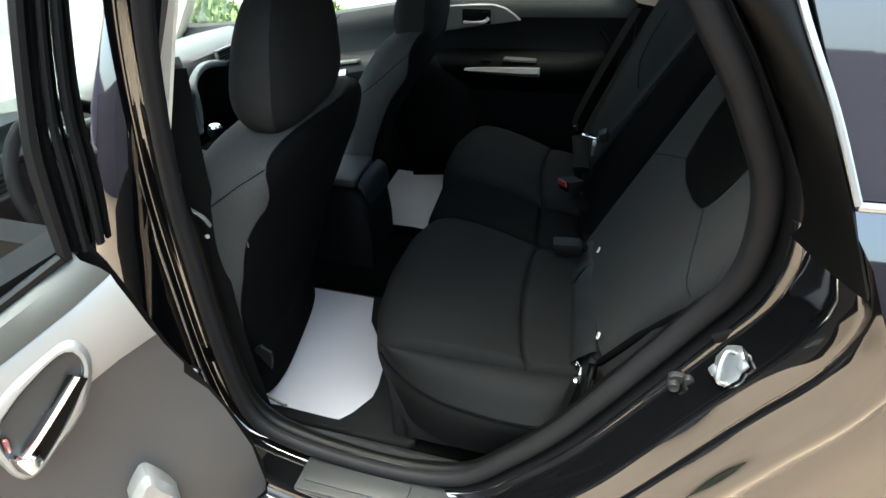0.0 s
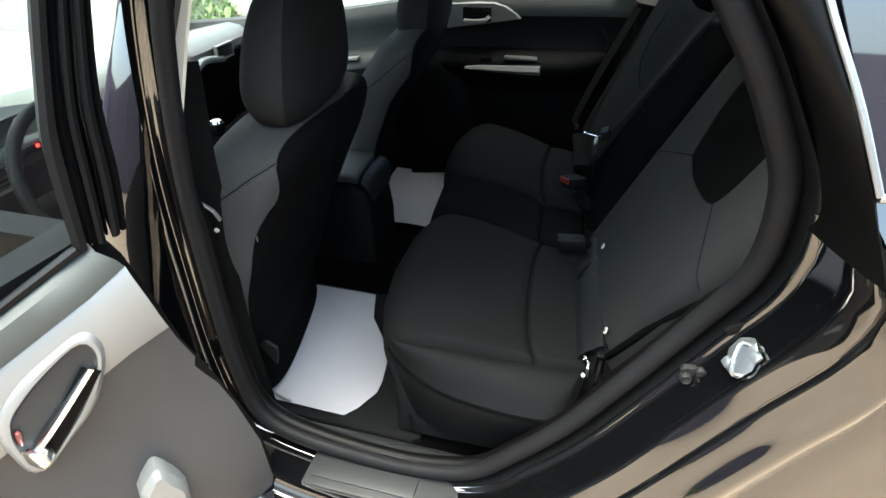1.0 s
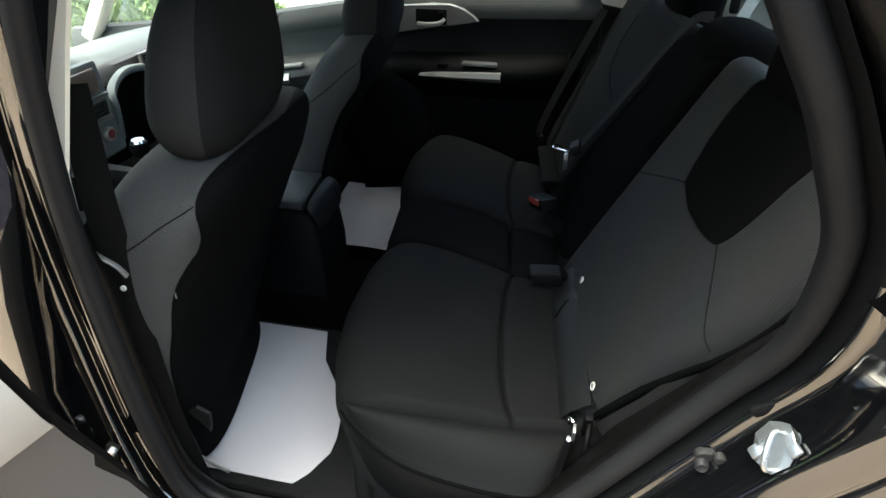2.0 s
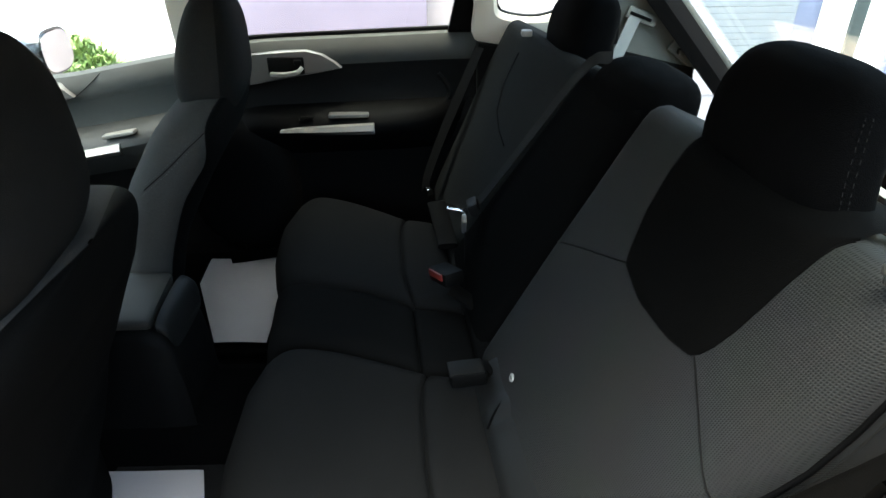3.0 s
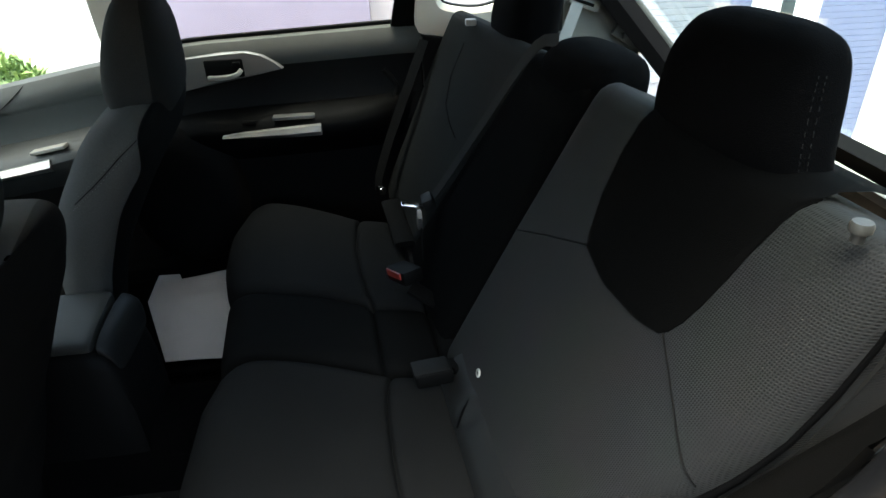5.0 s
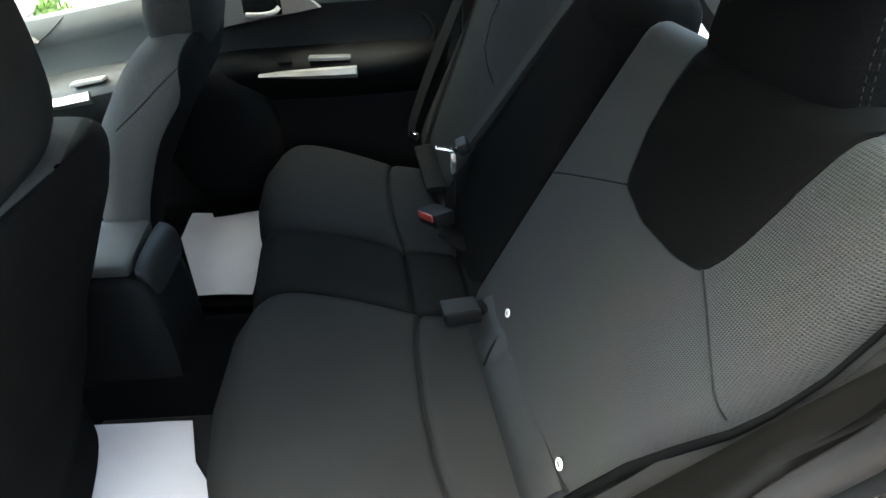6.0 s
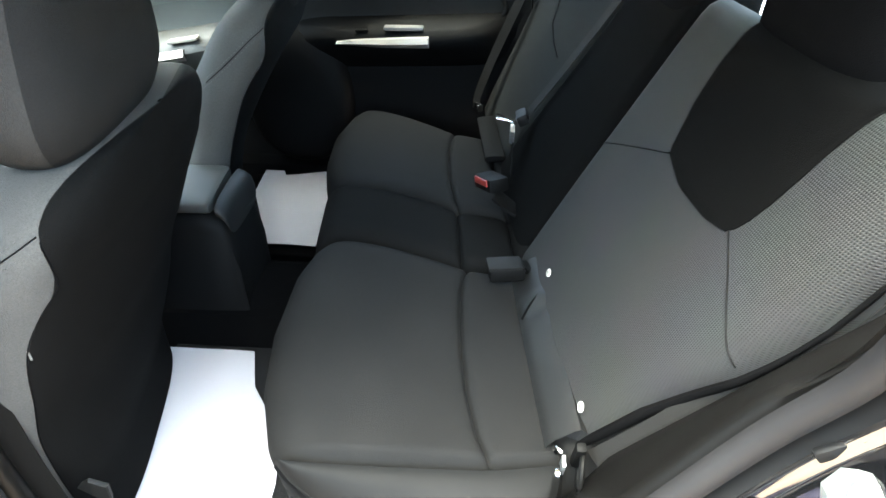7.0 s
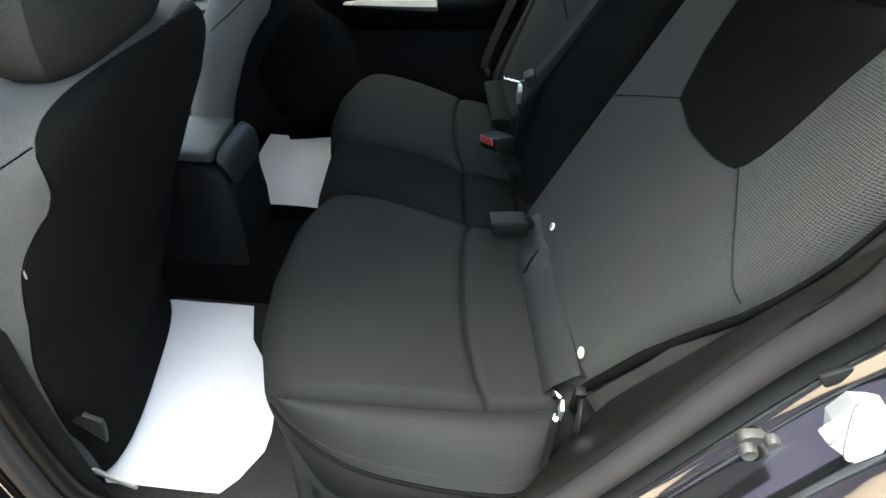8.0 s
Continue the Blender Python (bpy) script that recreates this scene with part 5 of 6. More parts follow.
part("gaiter", *loft([[(-1.08 + a, b, z) for a, b in oval(16, r, r, 2.6)] for z, r in ((0.625, 0.055), (0.65, 0.045), (0.67, 0.025), (0.69, 0.014))]), M_SOFT, console, "black gear gaiter")
lever_g = part("gear_lever", *tube([(-1.08, 0, 0.68), (-1.10, 0, 0.72)], 0.007), M_CHROME, console, "chrome gear lever")
part("gear_knob", *loft([[(-1.105 + a, b, z) for a, b in oval(16, r, r)] for z, r in ((0.700, 0.010), (0.708, 0.019), (0.724, 0.023), (0.738, 0.021), (0.744, 0.012))]), M_PLASTIC, lever_g, "black gear knob")
part("knob_cap", *loft([[(-1.105 + a, b, z) for a, b in oval(16, r, r)] for z, r in ((0.740, 0.0175), (0.7465, 0.015))]), M_CHROME, lever_g, "bright knob cap")

# ---- front seats ----
def front_seat(cx, cy, hx, hy, top, twist, fill=0.0, wide=1.0, base=0.915, thick=0.0):
    """A front seat about (cx, cy); hx, hy: its headrest's shift, top, base: the headrest's heights, thick: added to the back's depth."""
    s = thing("front_seat", (cx, cy, 0.34), "charcoal cloth front seat with a black back and tall headrest", "car seat", "front seats")

    def at_(dx, dy, z):
        v = (dy + 0.27) / 0.54
        return (cx + dx - 0.05 * v - twist * max(0.0, min(0.86 - z, 0.40)) * v, cy + dy, z)

    def rear_x(z):
        lean = ramp(z, (0.46, 0.568, 0.678, 0.824, 0.90, 0.95), (-0.09, -0.06, -0.045, 0.020, 0.058, 0.070))
        lean = (lean + ramp(z - 0.03, (0.46, 0.568, 0.678, 0.824, 0.90, 0.95), (-0.09, -0.06, -0.045, 0.020, 0.058, 0.070)) + ramp(z + 0.03, (0.46, 0.568, 0.678, 0.824, 0.90, 0.95), (-0.09, -0.06, -0.045, 0.020, 0.058, 0.070))) / 3
        return lean + fill * ramp(z, (0.46, 0.72, 0.88), (1, 1, 0))

    sides = ((0.36, 0.11, 0.215), (0.44, 0.12, 0.225), (0.50, 0.14, 0.245), (0.58, 0.165, 0.264), (0.68, 0.18, 0.275), (0.78, 0.20, 0.278), (0.85, 0.20, 0.274), (0.90, 0.19, 0.266), (0.935, 0.17, 0.247), (0.958, 0.14, 0.212), (0.972, 0.10, 0.16), (0.980, 0.05, 0.09))
    sides = [(z, d + thick * min(1.0, d / 0.14), w) for z, d, w in smooth_path(sides, 70)]
    edge = lambda z: ramp(z, (0.48, 0.56, 0.64, 0.71, 0.775, 0.815, 0.85, 0.875, 0.905, 0.932, 0.955), (0.37, 0.37, 0.38, 0.41, 0.41, 0.43, 0.53, 0.63, 0.55, 0.42, 0.30))

    def hull(z, dep, hw, a0, a1, n):
        """Points of the seat back's outline at a height, between two angles."""
        out = []
        for a in np.linspace(a0, a1, n):
            c, w = math.cos(a), math.sin(a)
            out.append(at_(rear_x(z) - dep / 2 + dep / 2 * math.copysign(abs(c) ** 0.625, c), hw * math.copysign(abs(w) ** 0.625, w), z))
        return out

    sides_up = sides + [(0.983, 0.004, 0.006)]
    split = [math.acos((edge(z) + edge(z - 0.012) + edge(z + 0.012)) / 3) for z, _, _ in sides_up]
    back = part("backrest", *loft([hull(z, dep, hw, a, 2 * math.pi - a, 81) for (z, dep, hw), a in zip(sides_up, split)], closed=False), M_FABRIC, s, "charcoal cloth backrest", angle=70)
    # black back cloth, its colour also deepened for facing away from the light
    part("back_panel", *loft([hull(z, dep, hw, -a, a, 61) for (z, dep, hw), a in zip(sides_up, split)], closed=False), M_SEATBACK, back, "black cloth back panel", angle=70)
    zs_, deps_, hws_ = zip(*sides)

    def flank(z, q, sy, out=0.0002):
        dep, hw = ramp(z, zs_, deps_), ramp(z, zs_, hws_)
        return at_(rear_x(z) - dep / 2 + q * dep / 2, sy * (hw * (1 - abs(q) ** 3.2) ** (1 / 3.2) + out), z)

    for sy in (-1, 1):
        shoulder_line = smooth_path([(0.840, -0.40, 0), (0.860, -0.22, 0), (0.885, 0.0, 0), (0.915, 0.25, 0), (0.933, 0.48, 0), (0.937, 0.54, 0)], 30)
        part("seam", *tube([flank(z, q, sy) for z, q, _ in shoulder_line], 0.0009, 6), M_BLACK_CLOTH, back, "stitched seam")
        for off in (-0.011, 0.011):
            part("stitching", *join(*[tube([flank(a[0] + off, a[1], sy, 0.0006), flank((a[0] * 2 + b[0]) / 3 + off, (a[1] * 2 + b[1]) / 3, sy, 0.0006)], 0.0005, 5) for a, b in zip(shoulder_line[:-8], shoulder_line[1:-7])]), M_GREY, back, "fine stitching")["kind"] = "stuff"
        if cy < 0 and sy < 0:
            part("slit_tab", *box(flank(0.803, 0.595, sy, 0.0008), (0.002, 0.002, 0.014), 0.0008), M_SILVER, back, "pale label tab")
        rear_line = smooth_path([(0.932, 0.58, 0), (0.905, 0.69, 0), (0.875, 0.75, 0), (0.850, 0.67, 0), (0.815, 0.59, 0), (0.775, 0.57, 0), (0.71, 0.575, 0), (0.64, 0.55, 0), (0.56, 0.54, 0), (0.48, 0.54, 0)], 34)
        part("seam", *tube([flank(z, q, sy) for z, q, _ in rear_line], 0.0009, 6), M_BLACK_CLOTH, back, "stitched seam")
    cush = lambda u, v: (cx - 0.84 + 0.50 * v, cy + (u - 0.5) * 0.50, 0.545 - 0.05 * v + 0.03 * abs(2 * u - 1) ** 3)
    part("cushion", *grid_pad(cush, 16, 16, 0.50, 0.50, 0.05, (0, 0, -0.15)), M_CUSHION_SHADED, s, "charcoal cloth cushion")
    part("base", *box((cx - 0.56, cy, 0.37), (0.40, 0.42, 0.09), 0.02), M_PLASTIC, s, "black plastic seat base")
    for sy in (-0.19, 0.19):
        part("rail", *box((cx - 0.54, cy + sy, 0.325), (0.46, 0.035, 0.03), 0.005), M_PLASTIC, s, "black seat rail")
    h = top - base
    shape = ((0.0, -0.012, 0.045, 0.070), (0.04, -0.012, 0.085, 0.104), (0.14, -0.010, 0.122, 0.132), (0.30, -0.006, 0.142, 0.146), (0.55, 0.002, 0.132, 0.139), (0.75, 0.010, 0.112, 0.124), (0.88, 0.014, 0.088, 0.100), (0.965, 0.018, 0.062, 0.072), (1.0, 0.018, 0.03, 0.036))
    hr = [[(cx + hx + ox + a - 0.1 * b, cy + hy + b, base + k * h) for a, b in oval(60, dep / 2, hw * wide, 2.9)] for k, ox, dep, hw in smooth_path(shape, 34)]
    head_v, head_f = loft(hr)

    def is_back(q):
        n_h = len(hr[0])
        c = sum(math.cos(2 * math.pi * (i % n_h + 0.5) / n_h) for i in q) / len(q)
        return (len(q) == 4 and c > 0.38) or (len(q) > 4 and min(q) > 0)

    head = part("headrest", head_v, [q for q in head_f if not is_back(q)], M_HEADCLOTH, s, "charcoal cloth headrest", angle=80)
    # faces turned to the rear take the shaded copy of the cloth
    part("headrest_back", head_v, [q for q in head_f if is_back(q)], M_HEADBACK_SHADED, head, "rear half, its shade put into a darker cloth colour", angle=80)
    for sy in (-0.06, 0.06):
        part("headrest_post", *tube([(cx + hx, cy + hy + sy, 0.90), (cx + hx, cy + hy + sy, 0.96)], 0.006, 8), M_CHROME, head, "steel headrest post")
    return s


seat_l = front_seat(-0.570, -0.36, -0.02, -0.042, 1.215, 0.18, 0.02, 1.09, 0.955, 0.03)
seat_r = front_seat(-0.590, 0.36, 0.0, 0.0, 1.160, 0.60, thick=-0.032)
fbelt = thing("seat_belt", (-0.68, -0.645, 0.5), "brown-black front seat belt hanging on the pillar with its tongue", "seat belt")
part("webbing", *strap(smooth_path([(-0.668, -0.612, 1.10), (-0.664, -0.622, 1.03), (-0.660, -0.634, 0.95), (-0.656, -0.640, 0.84), (-0.658, -0.645, 0.70), (-0.652, -0.645, 0.55), (-0.640, -0.64, 0.40)], 20), (0.75, -1, 0), 0.040), M_BELT_DARK, fbelt)
part("tongue", *sweep(smooth_path([(-0.690, -0.640, 0.876), (-0.668, -0.655, 0.880), (-0.648, -0.654, 0.868), (-0.642, -0.648, 0.848)], 10), oval(8, 0.002, 0.004, 3), (0, 1, 0)), M_SILVER, fbelt, "bright belt tongue")
part("stop_button", *loft([[(-0.652 + a, -0.649 - d, 0.828 + b) for a, b in oval(12, 0.0042, 0.0042)] for d in (0.0, 0.003)]), M_PALE, fbelt, "pale stop button")


# ---- rear bench ----
bench = thing("rear_bench", (-0.2, 0.0, 0.33), "three-place rear bench in charcoal and black cloth", "car seat")


def cushion_mesh(yi, yo, front, r_in, r_out, drop_out, nu=26, nv=64, creased=True):
    """A cushion of the bench: yi, yo give its two sides along x, front its front edge across; it falls off at both sides."""
    prof = smooth_path([(0.06, 0.36, 0), (0.012, 0.45, 0), (0.0, 0.52, 0), (0.014, 0.568, 0), (0.055, 0.598, 0), (0.13, 0.606, 0), (0.24, 0.602, 0), (0.295, 0.594, 0), (0.305, 0.580, 0), (0.315, 0.590, 0), (0.36, 0.588, 0), (0.405, 0.580, 0), (0.413, 0.567, 0), (0.421, 0.580, 0), (0.455, 0.596, 0), (0.49, 0.580, 0), (0.50, 0.52, 0)] if creased else [(0.06, 0.36, 0), (0.012, 0.45, 0), (0.0, 0.52, 0), (0.014, 0.568, 0), (0.055, 0.598, 0), (0.13, 0.608, 0), (0.24, 0.604, 0), (0.36, 0.594, 0), (0.45, 0.585, 0), (0.49, 0.570, 0), (0.50, 0.52, 0)], nv)
    rows = []
    for j in range(nv):
        px, pz = prof[j][0], prof[j][1]
        row = []
        for i in range(nu + 1):
            u = 0.5 - 0.5 * math.cos(math.pi * i / nu)
            xf = front(u)
            x = xf + px * (0.05 - xf) / 0.50
            a, b = yi(x), yo(x)
            y = a + (b - a) * u
            di, do = abs(y - a), abs(y - b)
            drop = 0.0
            if di < r_in:
                drop += r_in * (1 - math.sqrt(max(0, 1 - (1 - di / r_in) ** 2)))
            if do < r_out:
                drop += drop_out * (1 - do / r_out) ** 2.2
                if do < 0.02:
                    drop += 0.03 * (1 - do / 0.02) ** 2
            row.append(slant((x, y, max(pz - drop * min(1, (pz - 0.34) / 0.2), 0.36))))
        rows.append(row)
    vs, fs = loft(rows, closed=False)
    w = nu + 1
    rim = list(range(w)) + [j * w + nu for j in range(1, nv)] + [(nv - 1) * w + i for i in range(nu - 1, -1, -1)] + [j * w for j in range(nv - 2, 0, -1)]
    o = len(vs)
    vs += [(vs[i][0], vs[i][1], 0.345) for i in rim]
    for k in range(len(rim)):
        fs.append([rim[k], rim[(k + 1) % len(rim)], o + (k + 1) % len(rim), o + k])
    return vs, fs


L_IN = lambda x: ramp(x, (-0.46, -0.39, -0.27, -0.16, -0.05, 0.05), (-0.050, -0.062, -0.098, -0.138, -0.150, -0.150))
R_IN = lambda x: ramp(x, (-0.46, -0.39, -0.25, -0.14, 0.05), (0.170, 0.150, 0.108, 0.062, 0.05))
R_OUT = lambda x: ramp(x, (-0.46, -0.36, -0.25, -0.15, 0.05), (0.620, 0.605, 0.54, 0.475, 0.44))
SEAM = lambda x: ramp(x, (-0.42, -0.30, -0.15, -0.05, 0.05), (-0.578, -0.581, -0.577, -0.560, -0.548))
cush_l = part("cushion", *cushion_mesh(L_IN, lambda x: SEAM(x) + 0.0015, lambda u: ramp(u, (0, 0.09, 0.22, 0.50, 0.72, 0.89, 1.0), (-0.405, -0.437, -0.458, -0.470, -0.462, -0.437, -0.398)), 0.035, 0.016, 0.012, 60), M_CUSHION_SHADED, bench, "charcoal cloth outer cushion", angle=60)
seam_line = smooth_path([(-0.386, -0.574, 0.586), (-0.36, -0.580, 0.590), (-0.265, -0.582, 0.592), (-0.12, -0.578, 0.590), (-0.05, -0.566, 0.586), (-0.012, -0.554, 0.580)], 70)
pipe_line = smooth_path([(-0.392, -0.564, 0.556), (-0.366, -0.584, 0.545), (-0.318, -0.614, 0.538), (-0.260, -0.637, 0.535), (-0.19, -0.650, 0.535), (-0.12, -0.655, 0.535), (-0.062, -0.650, 0.537), (-0.030, -0.618, 0.545)], 70)
foot_line = smooth_path([(-0.378, -0.545, 0.40), (-0.345, -0.572, 0.40), (-0.300, -0.598, 0.40), (-0.245, -0.618, 0.40), (-0.18, -0.622, 0.40), (-0.11, -0.612, 0.40), (-0.055, -0.585, 0.40), (-0.030, -0.560, 0.40)], 70)
bol_rows, skirt_rows = [], []
for k in range(70):
    a, b, c = (Vector(l[k]) for l in (seam_line, pipe_line, foot_line))
    puff = 0.013 * min(1.0, k / 12, (69 - k) / 6 + 0.2)
    row = [a + Vector((0, 0.004, -0.022)), a + Vector((0, 0.001, -0.006))]
    row += [a.lerp(b, u) + Vector((0, -0.4, 0.9)) * puff * math.sin(math.pi * u ** 0.8) for u in np.linspace(0, 1, 13)]
    bol_rows.append(row)
    skirt_rows.append([b + Vector((0, 0.001, 0.002)), b + Vector((0, -0.002, -0.006)), b.lerp(c, 0.3) + Vector((0, -0.006, 0)), b.lerp(c, 0.65) + Vector((0, -0.003, 0)), c])
bolster = part("bolster", *loft(bol_rows, closed=False), M_VINYL, bench, "charcoal vinyl side bolster", angle=60)
part("skirt", *loft(skirt_rows, closed=False), M_VINYL, bolster, "black vinyl underside", angle=60)
cush_c = part("cushion", *cushion_mesh(lambda x: L_IN(x) + 0.002, lambda x: R_IN(x) - 0.002, lambda u: -0.437, 0.03, 0.03, 0.03, 16), M_CENTRE, bench, "black centre cushion", angle=60)
cush_r = part("cushion", *cushion_mesh(R_IN, R_OUT, lambda u: ramp(u, (0, 0.1, 0.3, 0.6, 0.85, 0.95, 1.0), (-0.42, -0.445, -0.458, -0.455, -0.425, -0.39, -0.35)), 0.03, 0.06, 0.045), M_CUSHION_SHADED, bench, "charcoal cloth outer cushion", angle=60)
# piping at the foot of the outer bolster
part("piping", *tube([p + np.array((0, -0.001, 0)) for p in pipe_line], 0.0030, 6), M_BLACK_CLOTH, bolster, "stitched piping")
stitch = [Vector(p).lerp(Vector(q), 0.14) + Vector((0, -0.4, 0.9)) * 0.0062 * min(1.0, k / 12) for k, (p, q) in enumerate(zip(pipe_line, seam_line))]
part("stitching", *join(*[tube([stitch[k], stitch[k].lerp(stitch[k + 1], 0.6)], 0.00045, 5) for k in range(2, 64)]), M_BELT, bolster, "pale stitching")["kind"] = "stuff"


def back_x(z):
    return 0.005 + 0.478 * (z - 0.635)


def back_pt(y, z, out=0.0):
    return slant((back_x(z) - out * 0.9, y, z + out * 0.43))


def back_face(yi, yo, z0, z1, crown=0.012):
    def P(u, v):
        z = z0 + (z1 - z0) * v
        y = yi(z) + (yo(z) - yi(z)) * u
        return back_pt(y, z, crown * math.sin(math.pi * u) ** 0.5 * min(1, 6 * (1 - v) + 0.3))
    return P


BL_IN = lambda z: ramp(z, (0.56, 0.64, 0.81, 1.03), (-0.085, -0.085, -0.090, -0.105))
BL_OUT = lambda z: ramp(z, (0.56, 0.632, 0.70, 0.758, 0.811, 0.85, 0.90, 0.95, 1.0, 1.06), (-0.522, -0.541, -0.559, -0.582, -0.607, -0.619, -0.629, -0.631, -0.628, -0.620))
BR_IN = lambda z: ramp(z, (0.56, 0.66, 0.80, 0.90, 1.05), (0.30, 0.275, 0.225, 0.19, 0.15))
back_l = part("backrest", *grid_pad(back_face(BL_IN, BL_OUT, 0.56, 1.065), 26, 26, 0.50, 0.55, 0.028, (0.10, 0, -0.045)), M_KNIT, bench, "charcoal meshed knit backrest", angle=60)
back_c = part("backrest", *grid_pad(back_face(lambda z: BL_IN(z) + 0.003, lambda z: BR_IN(z) - 0.003, 0.56, 1.05, 0.008), 16, 24, 0.30, 0.54, 0.02, (0.10, 0, -0.045)), M_BLACK_KNIT, bench, "black centre backrest", angle=60)


def right_face(u, v):
    z = 0.56 + 0.49 * v
    y = BR_IN(z) + (0.655 - BR_IN(z)) * u
    x = ramp(z, (0.56, 0.623, 0.795, 0.924, 1.05), (-0.135, -0.115, -0.042, 0.009, 0.07))
    p0 = back_pt(BR_IN(z), z, 0.0)
    q = u ** 1.3
    return Vector((p0.x + (x - p0.x) * q - 0.012 * math.sin(math.pi * u), y, z))


back_r = part("backrest", *grid_pad(right_face, 20, 24, 0.42, 0.54, 0.024, (0.09, 0, -0.04)), M_REARCLOTH_SHADED, bench, "charcoal cloth backrest", angle=60)
for line in ([(0.30, 0.835), (0.36, 0.85), (0.42, 0.875), (0.455, 0.93), (0.46, 1.00)],):
    part("seam", *tube([right_face((y - BR_IN(z)) / (0.655 - BR_IN(z)), (z - 0.56) / 0.49) + Vector((-0.003, 0, 0.001)) for y, z in line], 0.0009, 6), M_BLACK_CLOTH, back_r, "stitched seam")

# black insert and seams of the left backrest
def back_skin(y, z, lift=0.0):
    """A point on the left backrest's padded face."""
    u = min(1.0, max(0.0, (y - BL_IN(z)) / (BL_OUT(z) - BL_IN(z))))
    v = (z - 0.56) / 0.505
    p = Vector(back_pt(y, z, 0.012 * math.sin(math.pi * u) ** 0.5 * min(1, 6 * (1 - v) + 0.3) + lift))
    drop = 0.0
    for d in (min(u, 1 - u) * 0.50, min(v, 1 - v) * 0.55):
        if d < 0.028:
            drop += 0.028 * (1 - math.sqrt(max(0.0, 1 - (1 - max(d, 0) / 0.028) ** 2)))
    return p + Vector((0.10, 0, -0.045)).normalized() * min(drop, 0.032)


INSERT_Y = (0.260, 0.264, 0.275, 0.302, 0.370, 0.445, 0.482, 0.496, 0.506, 0.512, 0.517, 0.521)
INSERT_Z = (1.045, 1.018, 0.958, 0.898, 0.884, 0.886, 0.894, 0.908, 0.945, 0.985, 1.030, 1.060)
ins_rows = []
for k in range(33):
    y = -0.260 - 0.261 * (0.5 - 0.5 * math.cos(math.pi * k / 32))
    low = ramp(-y, INSERT_Y, INSERT_Z)
    ins_rows.append([back_skin(y, low, -0.001)] + [back_skin(y, low + (1.0645 - low) * j / 12, 0.0018 + 0.0085 * (max(0, j - 5) / 7) ** 1.5) for j in range(13)])
    ins_rows[-1] += [ins_rows[-1][-1] + Vector((0.014, 0, 0.004)), ins_rows[-1][-1] + Vector((0.045, 0, 0.002)), ins_rows[-1][-1] + Vector((0.10, 0, -0.018))]
part("insert", *loft(ins_rows, closed=False), M_BLACK_KNIT, back_l, "black velvety insert", angle=60)


def seam_on(pairs, parent, r=0.0011):
    pts = smooth_path([(y, z, 0) for y, z in pairs], 24)
    part("seam", *tube([back_skin(y, z, 0.0003) for y, z, _ in pts], r, 6), M_PLASTIC, parent, "stitched seam")


seam_on([(-0.098, 0.820), (-0.155, 0.843), (-0.205, 0.862), (-0.302, 0.898)], back_l)
seam_on([(-0.486, 0.898), (-0.526, 0.873), (-0.565, 0.847), (-0.596, 0.827), (-0.604, 0.821)], back_l)
lip_rows = []
for k in range(44):
    z = 0.585 + 0.455 * k / 43
    c = back_pt(BL_OUT(z) + 0.001, z, ramp(z, (0.58, 0.66, 0.75, 0.87), (-0.008, -0.014, -0.020, -0.024)))
    r = ramp(z, (0.585, 0.62, 0.70, 0.80, 0.86, 1.04), (0.004, 0.0065, 0.0075, 0.006, 0.0035, 0.003))
    lip_rows.append([c + Vector((-0.9 * a * r, b * r, 0.43 * a * r)) for a, b in oval(10, 1, 1)])
part("edge_lip", *loft(lip_rows), M_BLACK_CLOTH, back_l, "dark curled edge")
for y, z in ((-0.512, 0.636), (-0.241, 0.646)):
    c = back_pt(y, z, 0.014)
    tag = part("anchor_tag", *moved(loft([[(a, b, d) for a, b in oval(18, 0.0085, 0.0058)] for d in (0, 0.002)]), Matrix.Translation(c) @ Vector((-0.9, 0, 0.43)).to_track_quat("Z", "Y").to_matrix().to_4x4()), M_PALE, back_l, "small white child-seat tag")
    part("tag_mark", *moved(box((0, 0, 0.0024), (0.008, 0.0025, 0.0006), 0), Matrix.Translation(c) @ Vector((-0.9, 0, 0.43)).to_track_quat("Z", "Y").to_matrix().to_4x4()), M_GREY, tag)
cp = Vector((0.214, -0.590, 1.069))
part("release_knob", *join(loft([[(cp.x + a, cp.y + b, cp.z - 0.01 + d) for a, b in oval(18, 0.0072 * k, 0.0072 * k)] for d, k in ((0.0, 0.7), (0.008, 0.7), (0.009, 1.15), (0.014, 1.2), (0.017, 1.0))])), M_GREY, back_l, "grey release knob")


